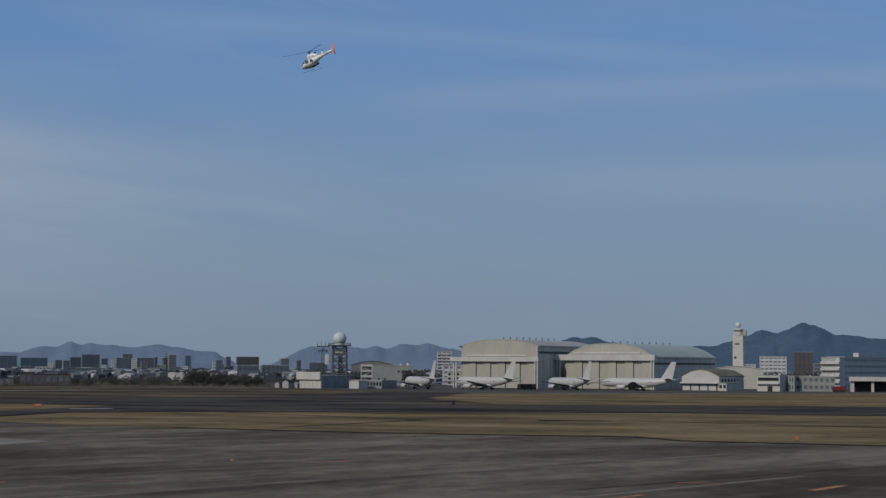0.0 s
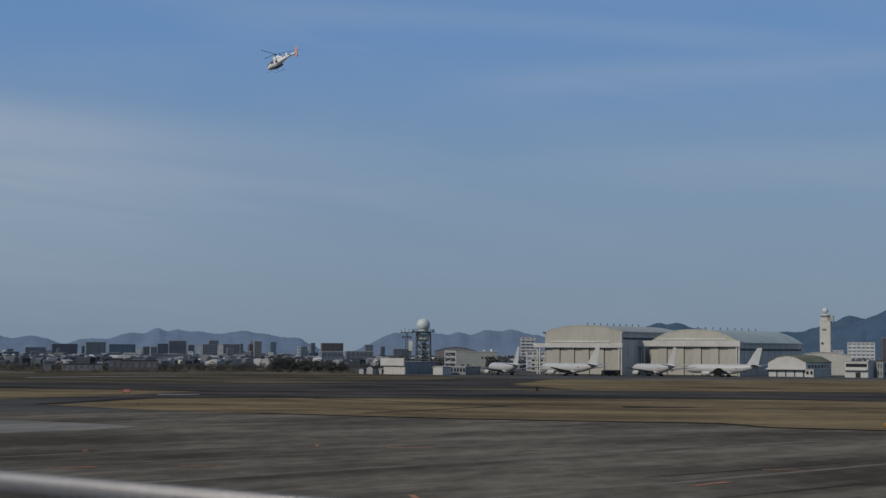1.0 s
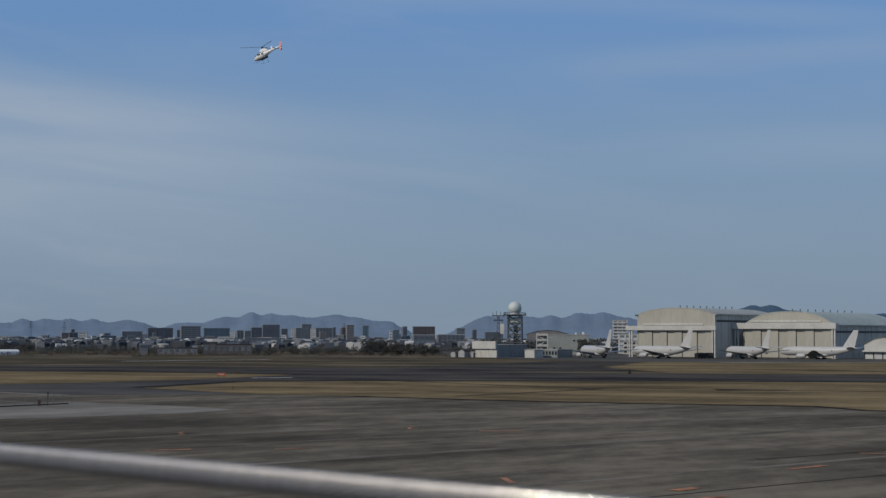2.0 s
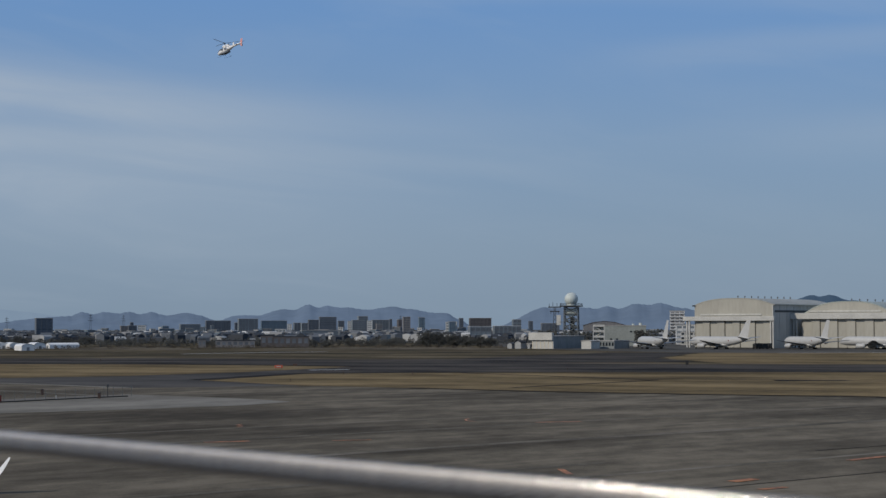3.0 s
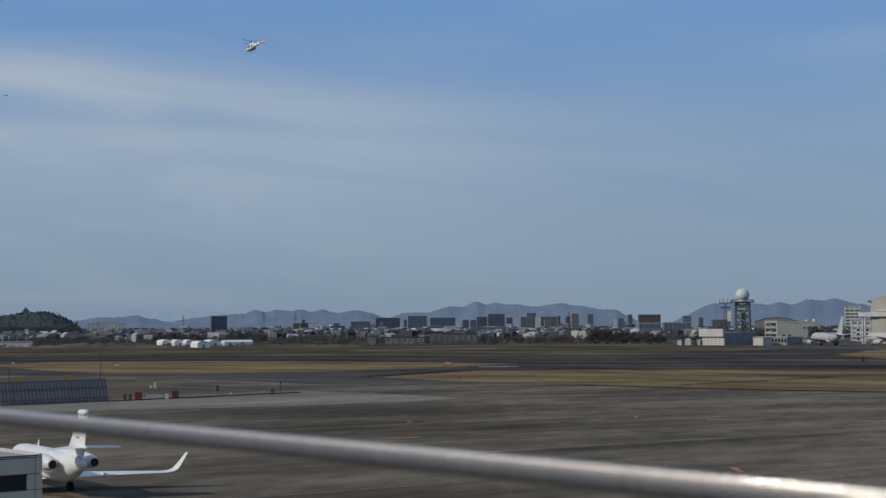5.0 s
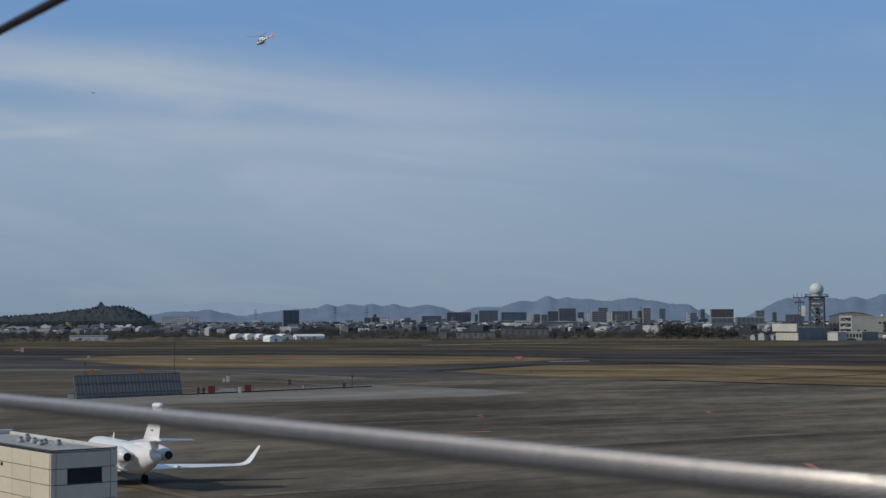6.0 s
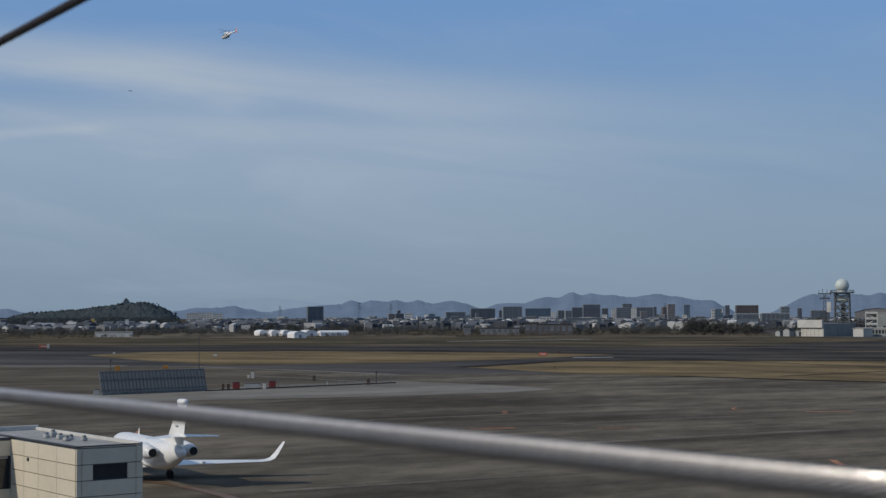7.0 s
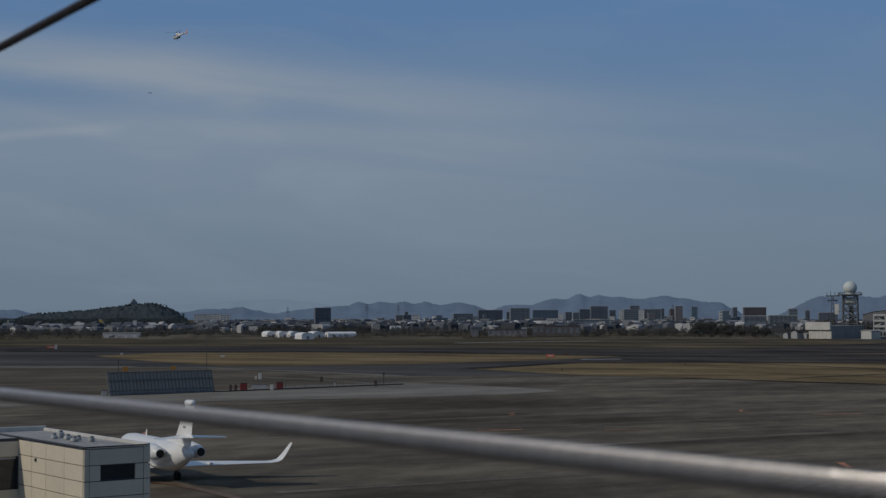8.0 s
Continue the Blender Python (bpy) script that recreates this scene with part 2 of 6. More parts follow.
M = {
    "olive": ground_mat("olive_turf", (0.034, 0.028, 0.018), (0.155, 0.120, 0.074), 38, 7, turn=-18, tint=(0.076, 0.061, 0.034)),
    "golden": ground_mat("dry_grass", (0.084, 0.062, 0.033), (0.255, 0.188, 0.100), 24, 4, turn=-22, tint=(0.164, 0.121, 0.062)),
    "dead": ground_mat("dead_grass", (0.06, 0.05, 0.036), (0.15, 0.125, 0.092), 30, 8, turn=10),
    "apron": ground_mat("apron_asphalt", (0.060, 0.050, 0.037), (0.206, 0.176, 0.132), 30, 4.5, joint=7.5, turn=27, tint=(0.122, 0.104, 0.078)),
    "runway": ground_mat("runway_asphalt", (0.017, 0.015, 0.014), (0.090, 0.078, 0.066), 26, 5, turn=-22),
    "taxi": ground_mat("taxiway_asphalt", (0.042, 0.039, 0.037), (0.104, 0.096, 0.088), 40, 8, turn=-12),
    "pad": ground_mat("pale_concrete", (0.135, 0.124, 0.105), (0.255, 0.237, 0.204), 30, 6, joint=6.0, turn=29),
    "far_apron": ground_mat("far_apron_concrete", (0.06, 0.057, 0.053), (0.12, 0.114, 0.104), 30, 10, turn=-15),
    "orange_paint": surface("orange_paint", (0.36, 0.14, 0.045), vary=0.45, scale=0.6, amount=0.7),
    "orange_line": surface("orange_guide_line", (0.27, 0.125, 0.042), vary=0.45, scale=0.7, amount=0.9, second=(0.16, 0.115, 0.07)),
    "shoulder": surface("dark_shoulder", (0.030, 0.026, 0.024), rough=0.9, vary=0.3, scale=0.05, spec=0.03),
    "white_line": surface("white_line", (0.45, 0.45, 0.43), vary=0.25, scale=0.5, amount=0.7),
    "rubber": surface("rubber", (0.02, 0.02, 0.02), rough=0.8),
    "white_jet": surface("white_jet_paint", (0.74, 0.74, 0.72), rough=0.28, vary=0.05, scale=0.5, amount=0.15, spec=0.5),
    "white_gloss": surface("white_gloss_paint", (0.90, 0.90, 0.90), rough=0.25, vary=0.04, scale=0.8, amount=0.1, spec=0.5),
    "grey_jet": surface("pale_grey_paint", (0.46, 0.46, 0.45), rough=0.4, vary=0.05, scale=0.12, amount=0.2),
    # wings are darker than the fuselage to carry their underside shade
    "wing_grey": surface("wing_grey_paint", (0.115, 0.12, 0.125), rough=0.45, vary=0.1, scale=0.15, amount=0.3),
    "blue_stripe": surface("blue_stripe", (0.05, 0.11, 0.30), rough=0.3, vary=0.05),
    "navy": surface("navy_trim", (0.03, 0.05, 0.11), rough=0.35, vary=0.05),
    # sooty exhaust colour; as flush discs it paints the shade inside engine openings
    "soot_shade": surface("dark_exhaust", (0.015, 0.014, 0.014), rough=0.6, vary=0.2),
    "metal": surface("bare_metal", (0.45, 0.45, 0.46), rough=0.35, metal=0.9, vary=0.1),
    "dark_steel": surface("dark_steel", (0.06, 0.065, 0.07), rough=0.55, metal=0.3, vary=0.2),
    "steel": surface("weathered_steel", (0.16, 0.17, 0.17), rough=0.5, metal=0.3, vary=0.2),
    "rope": surface("stainless_rope", (0.55, 0.512, 0.472), rough=0.42, metal=0.9, vary=0.03, scale=60, spec=0.6),
    # upper rope: the shade on its underside is put into a darker colour
    "shade_rope": surface("tarnished_rope", (0.10, 0.085, 0.085), rough=0.5, metal=0.6, vary=0.1, scale=60),
    # pane tone lifted to lose contrast the way haze would
    "far_glass": surface("far_window", (0.12, 0.13, 0.145), rough=0.35, vary=0.2, scale=0.1),
    "tower_cream": surface("tower_concrete", (0.48, 0.465, 0.41), rough=0.7, vary=0.06, scale=0.1, amount=0.25),
    "glass": glass_mat("dark_glass"),
    "cream": surface("cream_panel", (0.60, 0.54, 0.425), rough=0.6, vary=0.04, scale=0.25, amount=0.10, per_object=0.04),
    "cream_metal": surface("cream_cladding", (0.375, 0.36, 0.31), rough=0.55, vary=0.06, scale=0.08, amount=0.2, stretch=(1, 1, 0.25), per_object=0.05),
    "white_wall": surface("white_wall", (0.48, 0.475, 0.445), rough=0.7, vary=0.08, scale=0.15, amount=0.3),
    "grey_wall": surface("grey_wall", (0.34, 0.35, 0.35), rough=0.7, vary=0.12, scale=0.1, amount=0.35),
    # paler than the sunlit front: haze over the shaded side is in the colour
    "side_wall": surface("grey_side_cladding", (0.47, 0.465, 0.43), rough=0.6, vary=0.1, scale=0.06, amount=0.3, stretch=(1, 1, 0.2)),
    # dark store cladding; on the service building it paints in the side's shade
    "shade_slate_wall": surface("slate_cladding", (0.22, 0.24, 0.245), rough=0.65, vary=0.12, scale=0.1, amount=0.35, stretch=(1, 1, 0.3)),
    "pale_green_wall": surface("pale_green_render", (0.27, 0.29, 0.272), rough=0.7, vary=0.1, scale=0.1, amount=0.3),
    "lane": ground_mat("worn_lane", (0.085, 0.075, 0.059), (0.205, 0.182, 0.146), 9, 2.5, turn=27),
    "vault": surface("vault_roof_sheet", (0.38, 0.37, 0.32), rough=0.5, vary=0.10, scale=0.05, amount=0.3),
    "vault_green": surface("vault_roof_green", (0.38, 0.41, 0.36), rough=0.5, vary=0.10, scale=0.05, amount=0.3),
    "moss_roof": surface("mossy_roof", (0.16, 0.16, 0.09), rough=0.8, vary=0.25, scale=0.15),
    "roof_grey": surface("roof_membrane", (0.345, 0.335, 0.315), rough=0.75, vary=0.12, scale=0.4, amount=0.5),
    "gap": surface("dark_joint", (0.03, 0.03, 0.03), rough=0.9),
    "red": surface("red_paint", (0.17, 0.028, 0.026), rough=0.5, vary=0.2, scale=0.8),
    "sign_red": surface("sign_red", (0.50, 0.11, 0.06), rough=0.5, vary=0.1),
    "amber": surface("amber_board", (0.36, 0.17, 0.03), rough=0.7, vary=0.1),
    "coral": surface("coral_paint", (0.80, 0.37, 0.34), rough=0.35, vary=0.08),
    "brown": surface("brown_box", (0.08, 0.05, 0.04), rough=0.7, vary=0.2),
    "fence": surface("slate_deflector", (0.33, 0.315, 0.29), rough=0.75, vary=0.35, scale=0.5, stretch=(1, 0.1, 0.1), spec=0.15),
    "vinyl": surface("white_vinyl", (0.74, 0.74, 0.73), rough=0.5, vary=0.06, scale=0.2, amount=0.2),
    "radome": surface("radome_white", (0.54, 0.59, 0.565), rough=0.6, vary=0.06, scale=0.3, amount=0.2),
    "leaf": surface("dark_leaf", (0.078, 0.079, 0.072), rough=1.0, vary=0.35, scale=0.12, fine=4),
    "leaf_brown": surface("brown_brush", (0.085, 0.070, 0.053), rough=0.9, vary=0.35, scale=0.1, fine=4),
    "bark": surface("bark", (0.07, 0.055, 0.04), rough=0.9, vary=0.3, scale=2),
    # haze is painted in: bluish base on the hill, blue glow on ranges
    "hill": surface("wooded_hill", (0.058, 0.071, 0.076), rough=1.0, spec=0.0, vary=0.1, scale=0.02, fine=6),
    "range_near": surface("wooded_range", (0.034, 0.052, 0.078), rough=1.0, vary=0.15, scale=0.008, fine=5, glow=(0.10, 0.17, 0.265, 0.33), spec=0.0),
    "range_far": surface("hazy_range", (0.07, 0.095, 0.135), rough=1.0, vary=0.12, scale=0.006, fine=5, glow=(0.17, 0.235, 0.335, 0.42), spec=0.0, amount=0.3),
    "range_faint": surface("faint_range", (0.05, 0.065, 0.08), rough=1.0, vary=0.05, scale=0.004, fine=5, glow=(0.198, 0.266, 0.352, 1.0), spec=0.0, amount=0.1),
    # cool dark town tones stand in for shaded fronts and haze
    "block_dark": surface("dark_block", (0.115, 0.132, 0.155), rough=0.7, vary=0.12, scale=0.05, per_object=0.2),
    "block_grey": surface("grey_block", (0.165, 0.195, 0.22), rough=0.7, vary=0.12, scale=0.05, per_object=0.2),
    "block_tan": surface("tan_block", (0.185, 0.18, 0.182), rough=0.7, vary=0.12, scale=0.05, per_object=0.15),
    "block_white": surface("white_block", (0.50, 0.51, 0.51), rough=0.7, vary=0.1, scale=0.05, per_object=0.1),
    "block_blue": surface("blue_block", (0.12, 0.165, 0.205), rough=0.6, vary=0.1, scale=0.05, per_object=0.15),
    "block_brown": surface("brown_block", (0.112, 0.102, 0.103), rough=0.7, vary=0.1, scale=0.05, per_object=0.15),
    "yellow": surface("yellow_block", (0.55, 0.40, 0.10), rough=0.7, vary=0.1, scale=0.1),
    "tile_grey": surface("grey_roof_tile", (0.06, 0.066, 0.075), rough=0.9, spec=0.1, vary=0.2, scale=0.3, per_object=0.35),
    "tile_blue": surface("blue_roof_sheet", (0.11, 0.15, 0.20), rough=0.8, spec=0.1, vary=0.2, scale=0.3, per_object=0.25),
    "house_wall": surface("house_plaster", (0.12, 0.128, 0.138), rough=0.8, vary=0.15, scale=0.2, per_object=0.65),
    # unseen deck and wall, kept dark for what the ropes reflect
    "deck_wall": surface("plain_plaster", (0.11, 0.112, 0.115), rough=0.8, vary=0.1, scale=0.5, amount=0.4),
    "deck": surface("dark_deck_paving", (0.05, 0.05, 0.052), rough=0.8, vary=0.12, scale=0.6, amount=0.5, bump=0.2),
}



def island_mat(name, dark, light):
    """Loose pieces of one mesh, each with a tone of its own."""
    m = surface(name, light, rough=0.8, vary=0.1, scale=0.1)
    nt = m.node_tree
    geo, ramp = nt.nodes.new("ShaderNodeNewGeometry"), nt.nodes.new("ShaderNodeValToRGB")
    e = ramp.color_ramp.elements
    e[0].position, e[0].color = 0.0, (*dark, 1)
    e[1].position, e[1].color = 1.0, (*light, 1)
    for at, col in ((0.38, [c * 1.3 for c in dark]), (0.62, (0.10, 0.115, 0.135)), (0.80, (0.17, 0.175, 0.18)), (0.90, (0.34, 0.34, 0.34))):
        k = e.new(at)
        k.color = (*col, 1)
    nt.links.new(geo.outputs["Random Per Island"], ramp.inputs[0])
    nt.links.new(ramp.outputs[0], nt.nodes["Principled BSDF"].inputs["Base Color"])
    return m


# the drawn wires are polished: a sharp glint over a satin sheen
_rope = M["rope"].node_tree.nodes["Principled BSDF"]
_rope.inputs["Coat Weight"].default_value, _rope.inputs["Coat Roughness"].default_value = 1.0, 0.10
_rope.inputs["Coat IOR"].default_value = 2.6
M["roofs"] = island_mat("far_roofs", (0.036, 0.041, 0.05), (0.62, 0.62, 0.60))


# ---- builders ----
def link_mesh(name, bm, material, smooth=False):
    me = bpy.data.meshes.new(name)
    bmesh.ops.recalc_face_normals(bm, faces=bm.faces[:])
    bm.to_mesh(me)
    bm.free()
    me.materials.append(material)
    if smooth:
        for p in me.polygons:
            p.use_smooth = True
    return new(name, me)


def part(name, bm, material, parent=None, label="", smooth=False, m=None):
    ob = link_mesh(name, bm, material, smooth)
    ob.parent = parent
    if m is not None:
        ob.matrix_basis = m
    if label:
        ob["label"] = label
    return ob


def again(ob, m, parent=None):
    """A further piece on the mesh of ob."""
    o = new(ob.name.split(".")[0], ob.data)
    o.parent = parent or ob.parent
    o.matrix_basis = m
    return o


def thing(name, m, label, category, group="", kind=""):
    ob = new(name)
    ob.empty_display_size = 1
    ob.matrix_basis = m
    return tagged(ob, label, category, group, kind)


def box(c, s, bm=None, bevel=0.0, rz=0.0):
    """A box with centre c and size s."""
    b2 = bmesh.new()
    bmesh.ops.create_cube(b2, size=1.0)
    bmesh.ops.scale(b2, vec=s, verts=b2.verts)
    if bevel:
        bmesh.ops.bevel(b2, geom=b2.edges[:], offset=bevel, segments=1, affect="EDGES")
    bmesh.ops.transform(b2, matrix=Matrix.Translation(c) @ Matrix.Rotation(radians(rz), 4, "Z"), verts=b2.verts)
    if bm is None:
        return b2
    me = bpy.data.meshes.new("tmp")
    b2.to_mesh(me)
    b2.free()
    bm.from_mesh(me)
    bpy.data.meshes.remove(me)
    return bm


def beam(p, q, w, bm=None, sides=4):
    """A straight bar from p to q."""
    bm = bm or bmesh.new()
    p, q = Vector(p), Vector(q)
    d = q - p
    r = bmesh.ops.create_cone(bm, cap_ends=True, segments=sides, radius1=w / 2, radius2=w / 2, depth=d.length)
    bmesh.ops.transform(bm, matrix=Matrix.Translation((p + q) / 2) @ d.to_track_quat("Z", "Y").to_matrix().to_4x4(), verts=r["verts"])
    return bm


def loft(rings, bm=None, close=True):
    """A skin over rings of points, all of one count."""
    bm = bm or bmesh.new()
    vs = [[bm.verts.new(p) for p in r] for r in rings]
    for a, b in zip(vs, vs[1:]):
        for i in range(len(a)):
            j = (i + 1) % len(a)
            bm.faces.new((a[i], a[j], b[j], b[i]))
    if close:
        bm.faces.new(vs[0])
        bm.faces.new(vs[-1][::-1])
    return bm


def tube_y(stations, seg=24, bm=None):
    """A body along y: stations of y, half width, half height, centre x, centre z."""
    return loft([[(cx + rx * math.cos(2 * math.pi * k / seg), y, cz + rz * math.sin(2 * math.pi * k / seg)) for k in range(seg)]
                 for y, rx, rz, cx, cz in stations], bm)


FOIL = ((0.0, 0.0), (0.04, 0.32), (0.2, 0.55), (0.45, 0.5), (0.75, 0.25), (1.0, 0.03), (1.0, -0.03), (0.75, -0.15), (0.4, -0.4), (0.15, -0.42), (0.03, -0.25))


def foil(stations, upright=False, bm=None):
    """A wing: stations of span x, leading edge y, height z, chord, thickness; upright ones lie on their side."""
    rings = []
    for x, y, z, c, t in stations:
        rings.append([(x + k * t, y - f * c, z) if upright else (x, y - f * c, z + k * t) for f, k in FOIL])
    return loft(rings, bm)


def sheet(pts, z):
    bm = bmesh.new()
    bm.faces.new([bm.verts.new((x, y, z)) for x, y in pts])
    return bm


def slab(pts, z0, z1, bm=None):
    bm = bm or bmesh.new()
    return loft([[(x, y, z0) for x, y in pts], [(x, y, z1) for x, y in pts]], bm)


def spot(az, dist, z=0.0, turn=None):
    """The pose at a bearing and distance from the deck; its front turned towards the deck unless told."""
    a = radians(az)
    return pose(dist * math.sin(a), dist * math.cos(a), z, 0, 0, -az if turn is None else turn)


GRID = -50.0  # the turn of the airport's buildings


# ---- ground ----
def ground_piece(name, pts, z, mat, label, category):
    return tagged(link_mesh(name, sheet(pts, z), M[mat]), label, category, kind="structure")


ground_piece("ground", [(-6000, -2000), (6000, -2000), (6000, 6000), (-6000, 6000)], 0.0, "olive", "brownish olive winter turf of the airfield", "ground")
ground_piece("runway", [(1400, 60), (326, 495), (182, 552), (131, 578), (110, 648), (72, 655), (4, 696), (-98, 711), (-200, 713), (-900, 720), (-900, 615), (-175, 624),
                        (-84, 613), (3, 593), (43, 555), (59, 539), (25, 475), (69, 468), (151, 458), (218, 441), (269, 408), (1300, -30)], 0.03, "runway", "dark worn asphalt runway", "runway")
ground_piece("taxiway", [(-900, 614), (-175, 623), (-84, 612), (3, 592), (43, 554), (59, 538), (36, 466), (6, 415), (29, 375), (-11, 368), (-66, 426), (-121, 431), (-900, 470)],
             0.02, "taxi", "grey asphalt taxiway beside dry grass", "taxiway")
ground_piece("taxiway_link", [(111, 648), (218, 788), (262, 775), (202, 652), (196, 581), (131, 578)], 0.05, "runway", "dark asphalt link between runway and hangars", "taxiway")
ground_piece("apron", [(-900, 470), (-121, 431), (-66, 426), (-11, 368), (29, 375), (52, 356), (76, 333), (103, 313), (136, 295), (138, 278), (167, 253), (700, -100),
                       (700, -300), (-900, -300)], 0.04, "apron", "stained grey asphalt apron with streaks", "apron")
ground_piece("hangar_apron", [(222, 860), (260, 779), (298, 757), (503, 763), (900, 770), (900, 1300), (200, 1300), (215, 900)], 0.04, "far_apron", "grey concrete apron before the hangars", "apron")
ground_piece("dead_grass_area", [(-900, 450), (-130, 425), (-70, 421), (-36, 372), (-14, 340), (-10, 333), (-45, 297), (-62, 283), (-120, 290), (-900, 300)], 0.07, "dead",
             "withered grey-brown grass area", "grass")
ground_piece("concrete_pad", [(-300, 240), (-69, 247), (-49, 258), (-8, 273), (12, 284), (21, 296), (14, 309), (-10, 334), (-37, 315), (-45, 296), (-62, 282), (-120, 285), (-300, 290)], 0.09, "pad",
             "pale concrete pad with slab joints", "pavement")
ground_piece("grass_island", [(-92, 486), (-108, 515), (-124, 550), (-110, 590), (-61, 601), (0, 580), (43, 555), (59, 539), (20, 484), (-14, 455), (-62, 438)], 0.08, "golden",
             "golden dry grass island between runway and taxiway", "grass")
ground_piece("grass_strip", [(6, 415), (36, 464), (69, 466), (151, 456), (218, 439), (269, 406), (1300, -40), (900, -140), (167, 253), (138, 278), (136, 295), (103, 313), (76, 333), (52, 356), (29, 375)],
             0.09, "golden", "golden dry grass strip beside the apron", "grass")
ground_piece("grass_verge", [(300, 754), (503, 760), (900, 765), (1400, 80), (326, 500), (200, 560), (205, 652), (264, 770)], 0.06, "golden", "dry grass between runway and hangar apron", "grass")


def strip(name, pts, w, z, mat, label, category):
    """A narrow band along a line of points on the ground."""
    bm = bmesh.new()
    rows = []
    for i, p in enumerate(pts):
        a, b = Vector(pts[max(0, i - 1)]), Vector(pts[min(len(pts) - 1, i + 1)])
        d = (b - a).normalized()
        nrm = Vector((-d.y, d.x)) * w / 2
        rows.append([bm.verts.new((*(Vector(p) + nrm), z)), bm.verts.new((*(Vector(p) - nrm), z))])
    for a, b in zip(rows, rows[1:]):
        bm.faces.new((a[0], b[0], b[1], a[1]))
    return tagged(link_mesh(name, bm, M[mat]), label, category, kind="structure")


strip("drain_channel", [(83, 462), (120, 396), (131, 401), (183, 370), (218, 328), (330, 255)], 2.6, 0.13, "shoulder", "dark drainage channel in dry grass", "drain")
strip("drain_channel", [(75, 352), (117, 388), (122, 394)], 2.2, 0.12, "shoulder", "dark drainage channel in dry grass", "drain")
strip("drain_channel", [(150, 383), (168, 379)], 7.0, 0.125, "shoulder", "dark drainage channel in dry grass", "drain")
# no channel here: a painted strip for the shadow of bushes
strip("drain_channel", [(262, 600), (277, 589), (292, 568)], 6.0, 0.125, "shoulder", "bush shadow painted as a dark strip in dry grass", "drain")
strip("runway_shoulder", [(6, 418), (36, 467), (69, 469), (151, 459), (218, 442), (269, 409), (1300, -36)], 7.0, 0.14, "shoulder", "dark asphalt shoulder along the dry grass", "shoulder")
strip("runway_shoulder", [(-175, 622), (-61, 604), (0, 583), (43, 558), (62, 540)], 9.0, 0.14, "shoulder", "dark asphalt shoulder along the dry grass", "shoulder")
strip("apron_edge", [(52, 355), (76, 332), (103, 312), (136, 294), (138, 277), (167, 252), (400, 90)], 2.2, 0.14, "shoulder", "dark apron edge along the dry grass", "kerb")
strip("turf_path", [(-230, 800), (-90, 830), (70, 805), (150, 800)], 8.0, 0.05, "shoulder", "dark worn track in the far turf", "path")
strip("turf_path", [(-200, 655), (-90, 668), (20, 640)], 9.0, 0.06, "shoulder", "dark rubber-stained runway band", "band")
strip("taxi_edge", [(-330, 446), (-121, 436), (-88, 431)], 15.0, 0.09, "pad", "pale concrete strip beside the taxiway", "line")
strip("taxi_edge", [(-300, 437), (-121, 431), (-66, 426), (-36, 397), (-11, 368)], 3.2, 0.10, "pad", "pale concrete edge of the taxiway", "line")
strip("turf_path", [(2.4, 795), (40, 825), (79, 845)], 5.0, 0.07, "white_line", "pale concrete road across the far turf", "road")
strip("pad_edge", [(-58, 378), (-33, 352), (-17, 330), (-11, 325)], 1.6, 0.10, "pad", "pale concrete edge behind the wire fence", "line")
strip("edge_line", [(297, 753), (503, 759), (900, 764)], 3.0, 0.10, "white_line", "pale kerb line before the hangar apron", "line")
strip("runway_mark", [(41, 500), (54, 503)], 4.0, 0.15, "white_line", "worn white runway marking", "marking")
for pts, w in (([(-24, 183), (17.4, 205.9), (40.3, 218.2), (94.5, 249.4), (130, 268)], 1.6), ([(12, 172.5), (39.5, 188.5), (56, 197), (125, 234)], 2.2), ([(30, 141), (66, 160), (110, 185)], 1.2),
               ([(-14, 128), (20, 147), (44, 160)], 1.4), ([(-40, 196), (-8, 214), (20, 229), (60, 250)], 1.2)):
    strip("apron_lane", pts, w, 0.06, "lane", "pale worn slab joint lane on the apron", "lane")
strip("apron_seam", [(71.6, 170.7), (94, 182), (133, 201), (190, 229)], 0.28, 0.08, "shoulder", "dark tar seam across the apron", "seam")
strip("apron_seam", [(40, 130), (47, 133.8), (63.4, 142.7), (90, 157)], 0.24, 0.08, "shoulder", "dark tar seam across the apron", "seam")
for pts, w in (([(3.3, 196), (8.9, 197)], 1.3), ([(8.3, 224), (9.2, 226), (8.5, 229), (9.3, 231)], 0.4), ([(43.6, 231), (42.7, 233), (43.1, 236), (44.0, 238)], 0.4), ([(52, 227), (59, 228)], 1.2), ([(37.2, 148), (37.6, 153.5)], 0.7),
               ([(98, 163), (106, 169)], 1.3), ([(88, 178), (93, 175)], 0.8), ([(50, 138.5), (53, 140.5)], 1.3), ([(50, 131.5), (53, 133)], 0.9), ([(70, 158), (76, 162)], 1.0), ([(-36.6, 187), (-37.2, 193), (-35.6, 194)], 0.5), ([(19, 196), (24, 196.5)], 0.7)):
    strip("taxi_mark", pts, w, 0.085, "orange_paint", "faded orange guide marking on the apron", "marking")
strip("taxi_mark", [(-29, 138.5), (-25.7, 136), (-23.1, 133.7), (-20.1, 129.4), (-17.1, 124.6), (-15, 120)], 1.0, 0.085, "orange_line", "orange parking guide line under the business jet", "marking")


# ---- hangars ----
def arc_z(x, w, eave, apex):
    """Height of a flattened vault over its width."""
    return eave + (apex - eave) * (1 - abs(2 * x / w - 1) ** 2.7)


